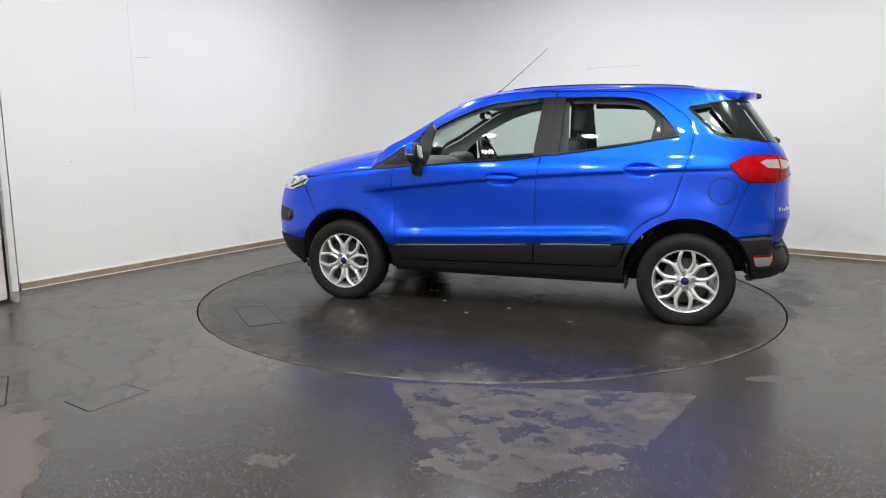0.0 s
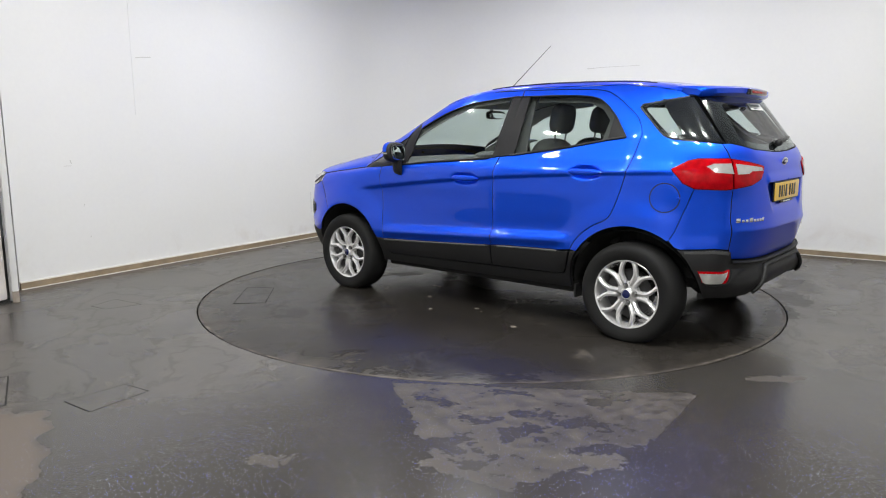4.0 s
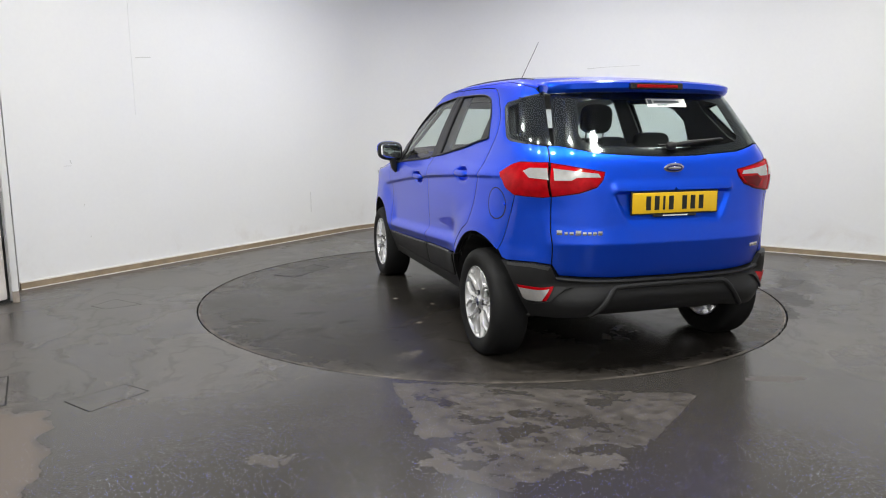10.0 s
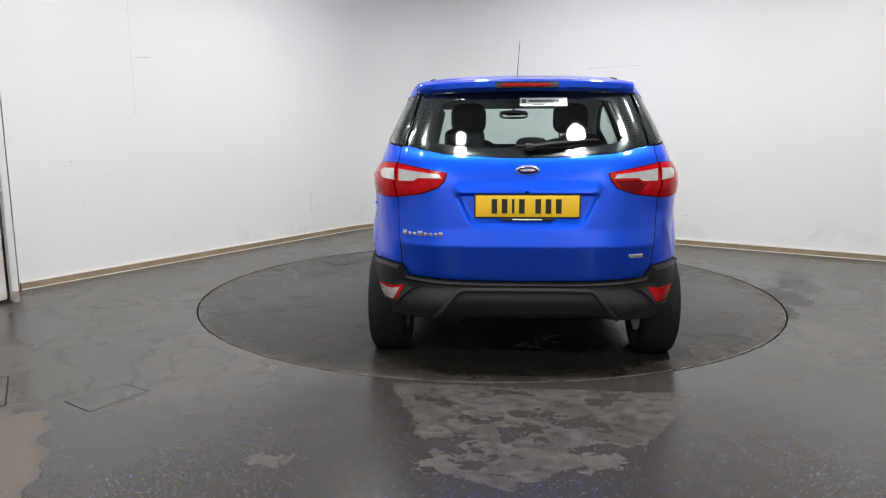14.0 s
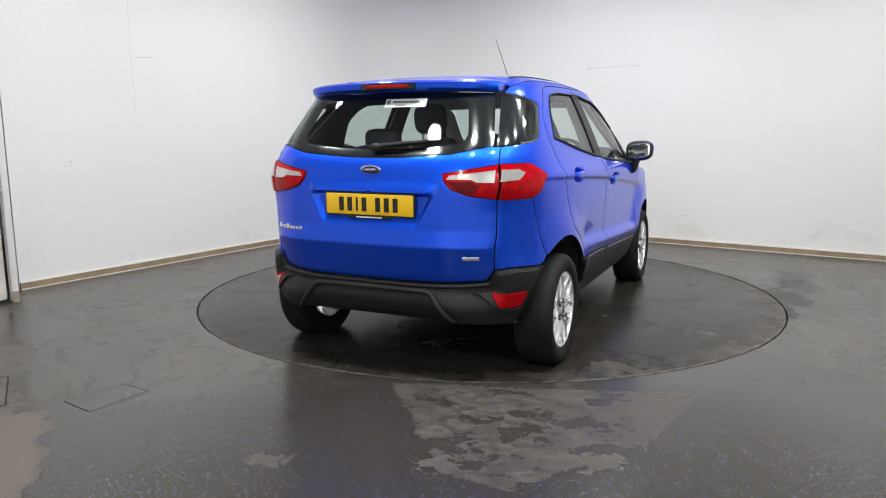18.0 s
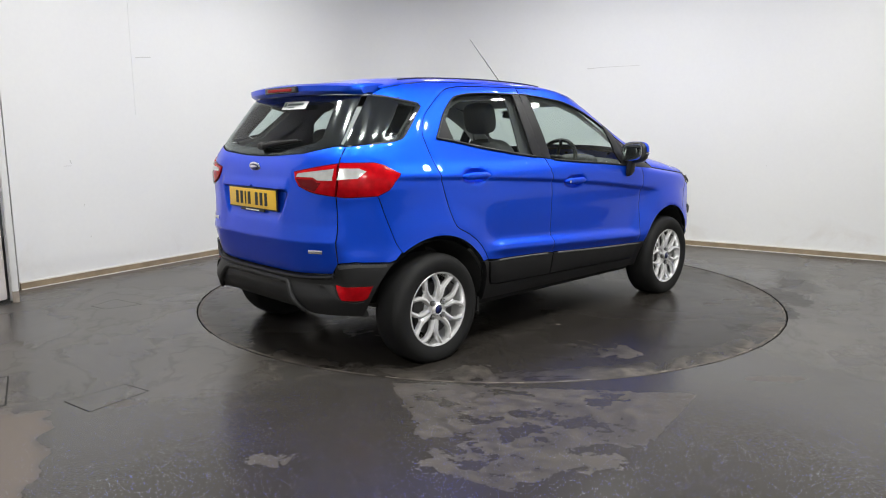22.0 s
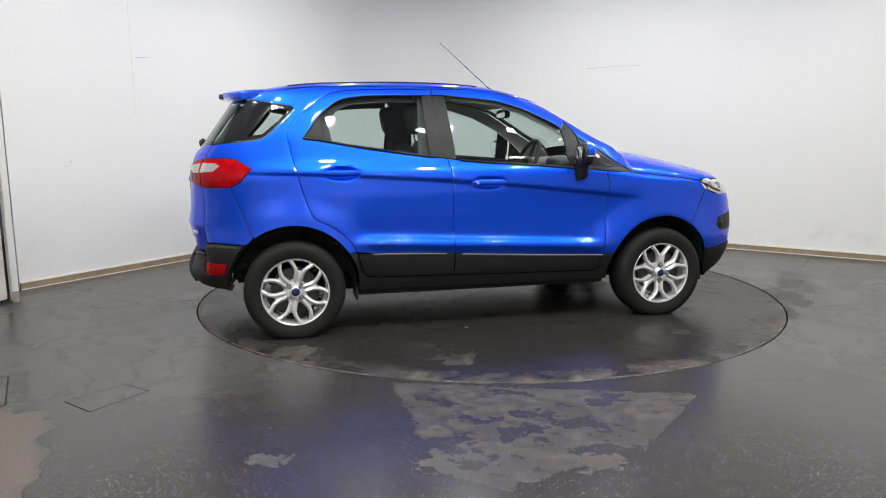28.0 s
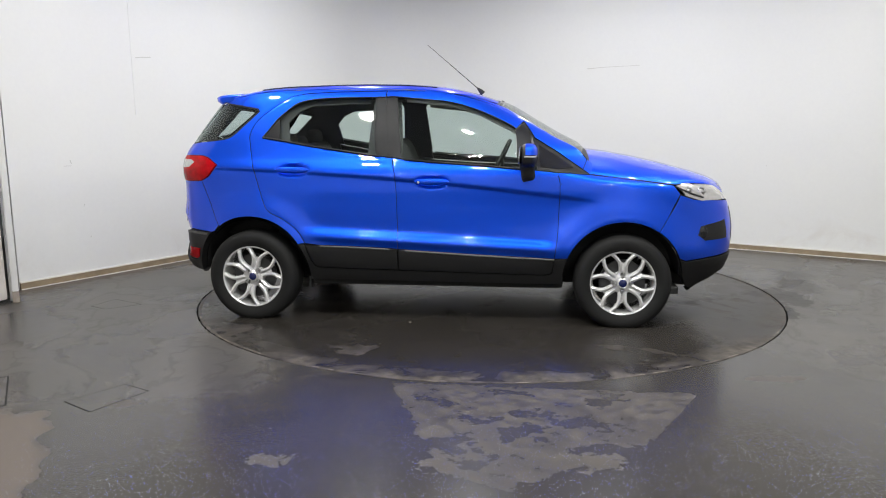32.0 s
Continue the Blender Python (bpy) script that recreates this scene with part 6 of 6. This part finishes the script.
for i in range(40):
    a = 2 * math.pi * i / 40
    for k in range(8):
        b = 2 * math.pi * k / 8
        rr = 0.18 + 0.015 * math.cos(b)
        v.append(wheel_m @ Vector((rr * math.cos(a), rr * math.sin(a), 0.015 * math.sin(b))))
for i in range(40):
    for k in range(8):
        f.append((i * 8 + k, ((i + 1) % 40) * 8 + k, ((i + 1) % 40) * 8 + (k + 1) % 8, i * 8 + (k + 1) % 8))
steer = part_mesh("steering_wheel", v, f, BLACK, dash, "black steering wheel")
bm = bmesh.new()
blob(bm, (0.43, -0.37, 1.04), (0.03, 0.08, 0.06), 3.0)
for a in (0, 180, 270):
    p = wheel_m @ Vector((0.17 * math.sin(radians(a)) * 0 + 0.17 * math.cos(radians(a + 90)), 0.17 * math.sin(radians(a + 90)), 0))
    tube(bm, [(0.43, -0.37, 1.04), p], 0.014, 6)
part("wheel_hub", bm, BLACK, steer)
bm = bmesh.new()
blob(bm, (0.37, 0.0, 1.405), (0.025, 0.115, 0.034), 3.5)
tube(bm, [(0.39, 0, 1.42), (0.44, 0, 1.50)], 0.012, 8)
part("interior_mirror", bm, BLACK, car, "black interior mirror")
bm = bmesh.new()
blob(bm, (0.346, 0.0, 1.404), (0.004, 0.105, 0.028), 4.0)
part("interior_mirror_glass", bm, MIRROR, car)


# ---------------------------------------------------------------- what turns
TURN = [(0, 164.09), (1, 158.92), (2, 153.72), (3, 148.47), (3.5, 145.82), (5.5, 135.06), (6, 132.30), (7, 126.86), (8, 121.61), (9, 116.36), (10, 110.98), (11, 105.61), (12, 100.34), (13, 95.02),
        (14, 89.73), (14.5, 87.07), (16.5, 76.49), (17, 73.86), (18, 68.55), (19, 63.26), (20, 57.92), (21, 52.57), (22, 47.28), (23, 42.14), (24, 37.01), (25, 31.84), (25.5, 29.30), (27.5, 19.12), (28, 16.59), (29, 11.59), (30, 6.67), (31, 1.76), (32, -3.20)]


def motions():
    walk(car, [(t, pose(0, 0, 0, 0, 0, a) @ pose(-0.2976, -0.217, 0.008)) for t, a in TURN])
    walk(turntable, [(t, pose(0, 0, 0, 0, 0, a)) for t, a in TURN])


motions()
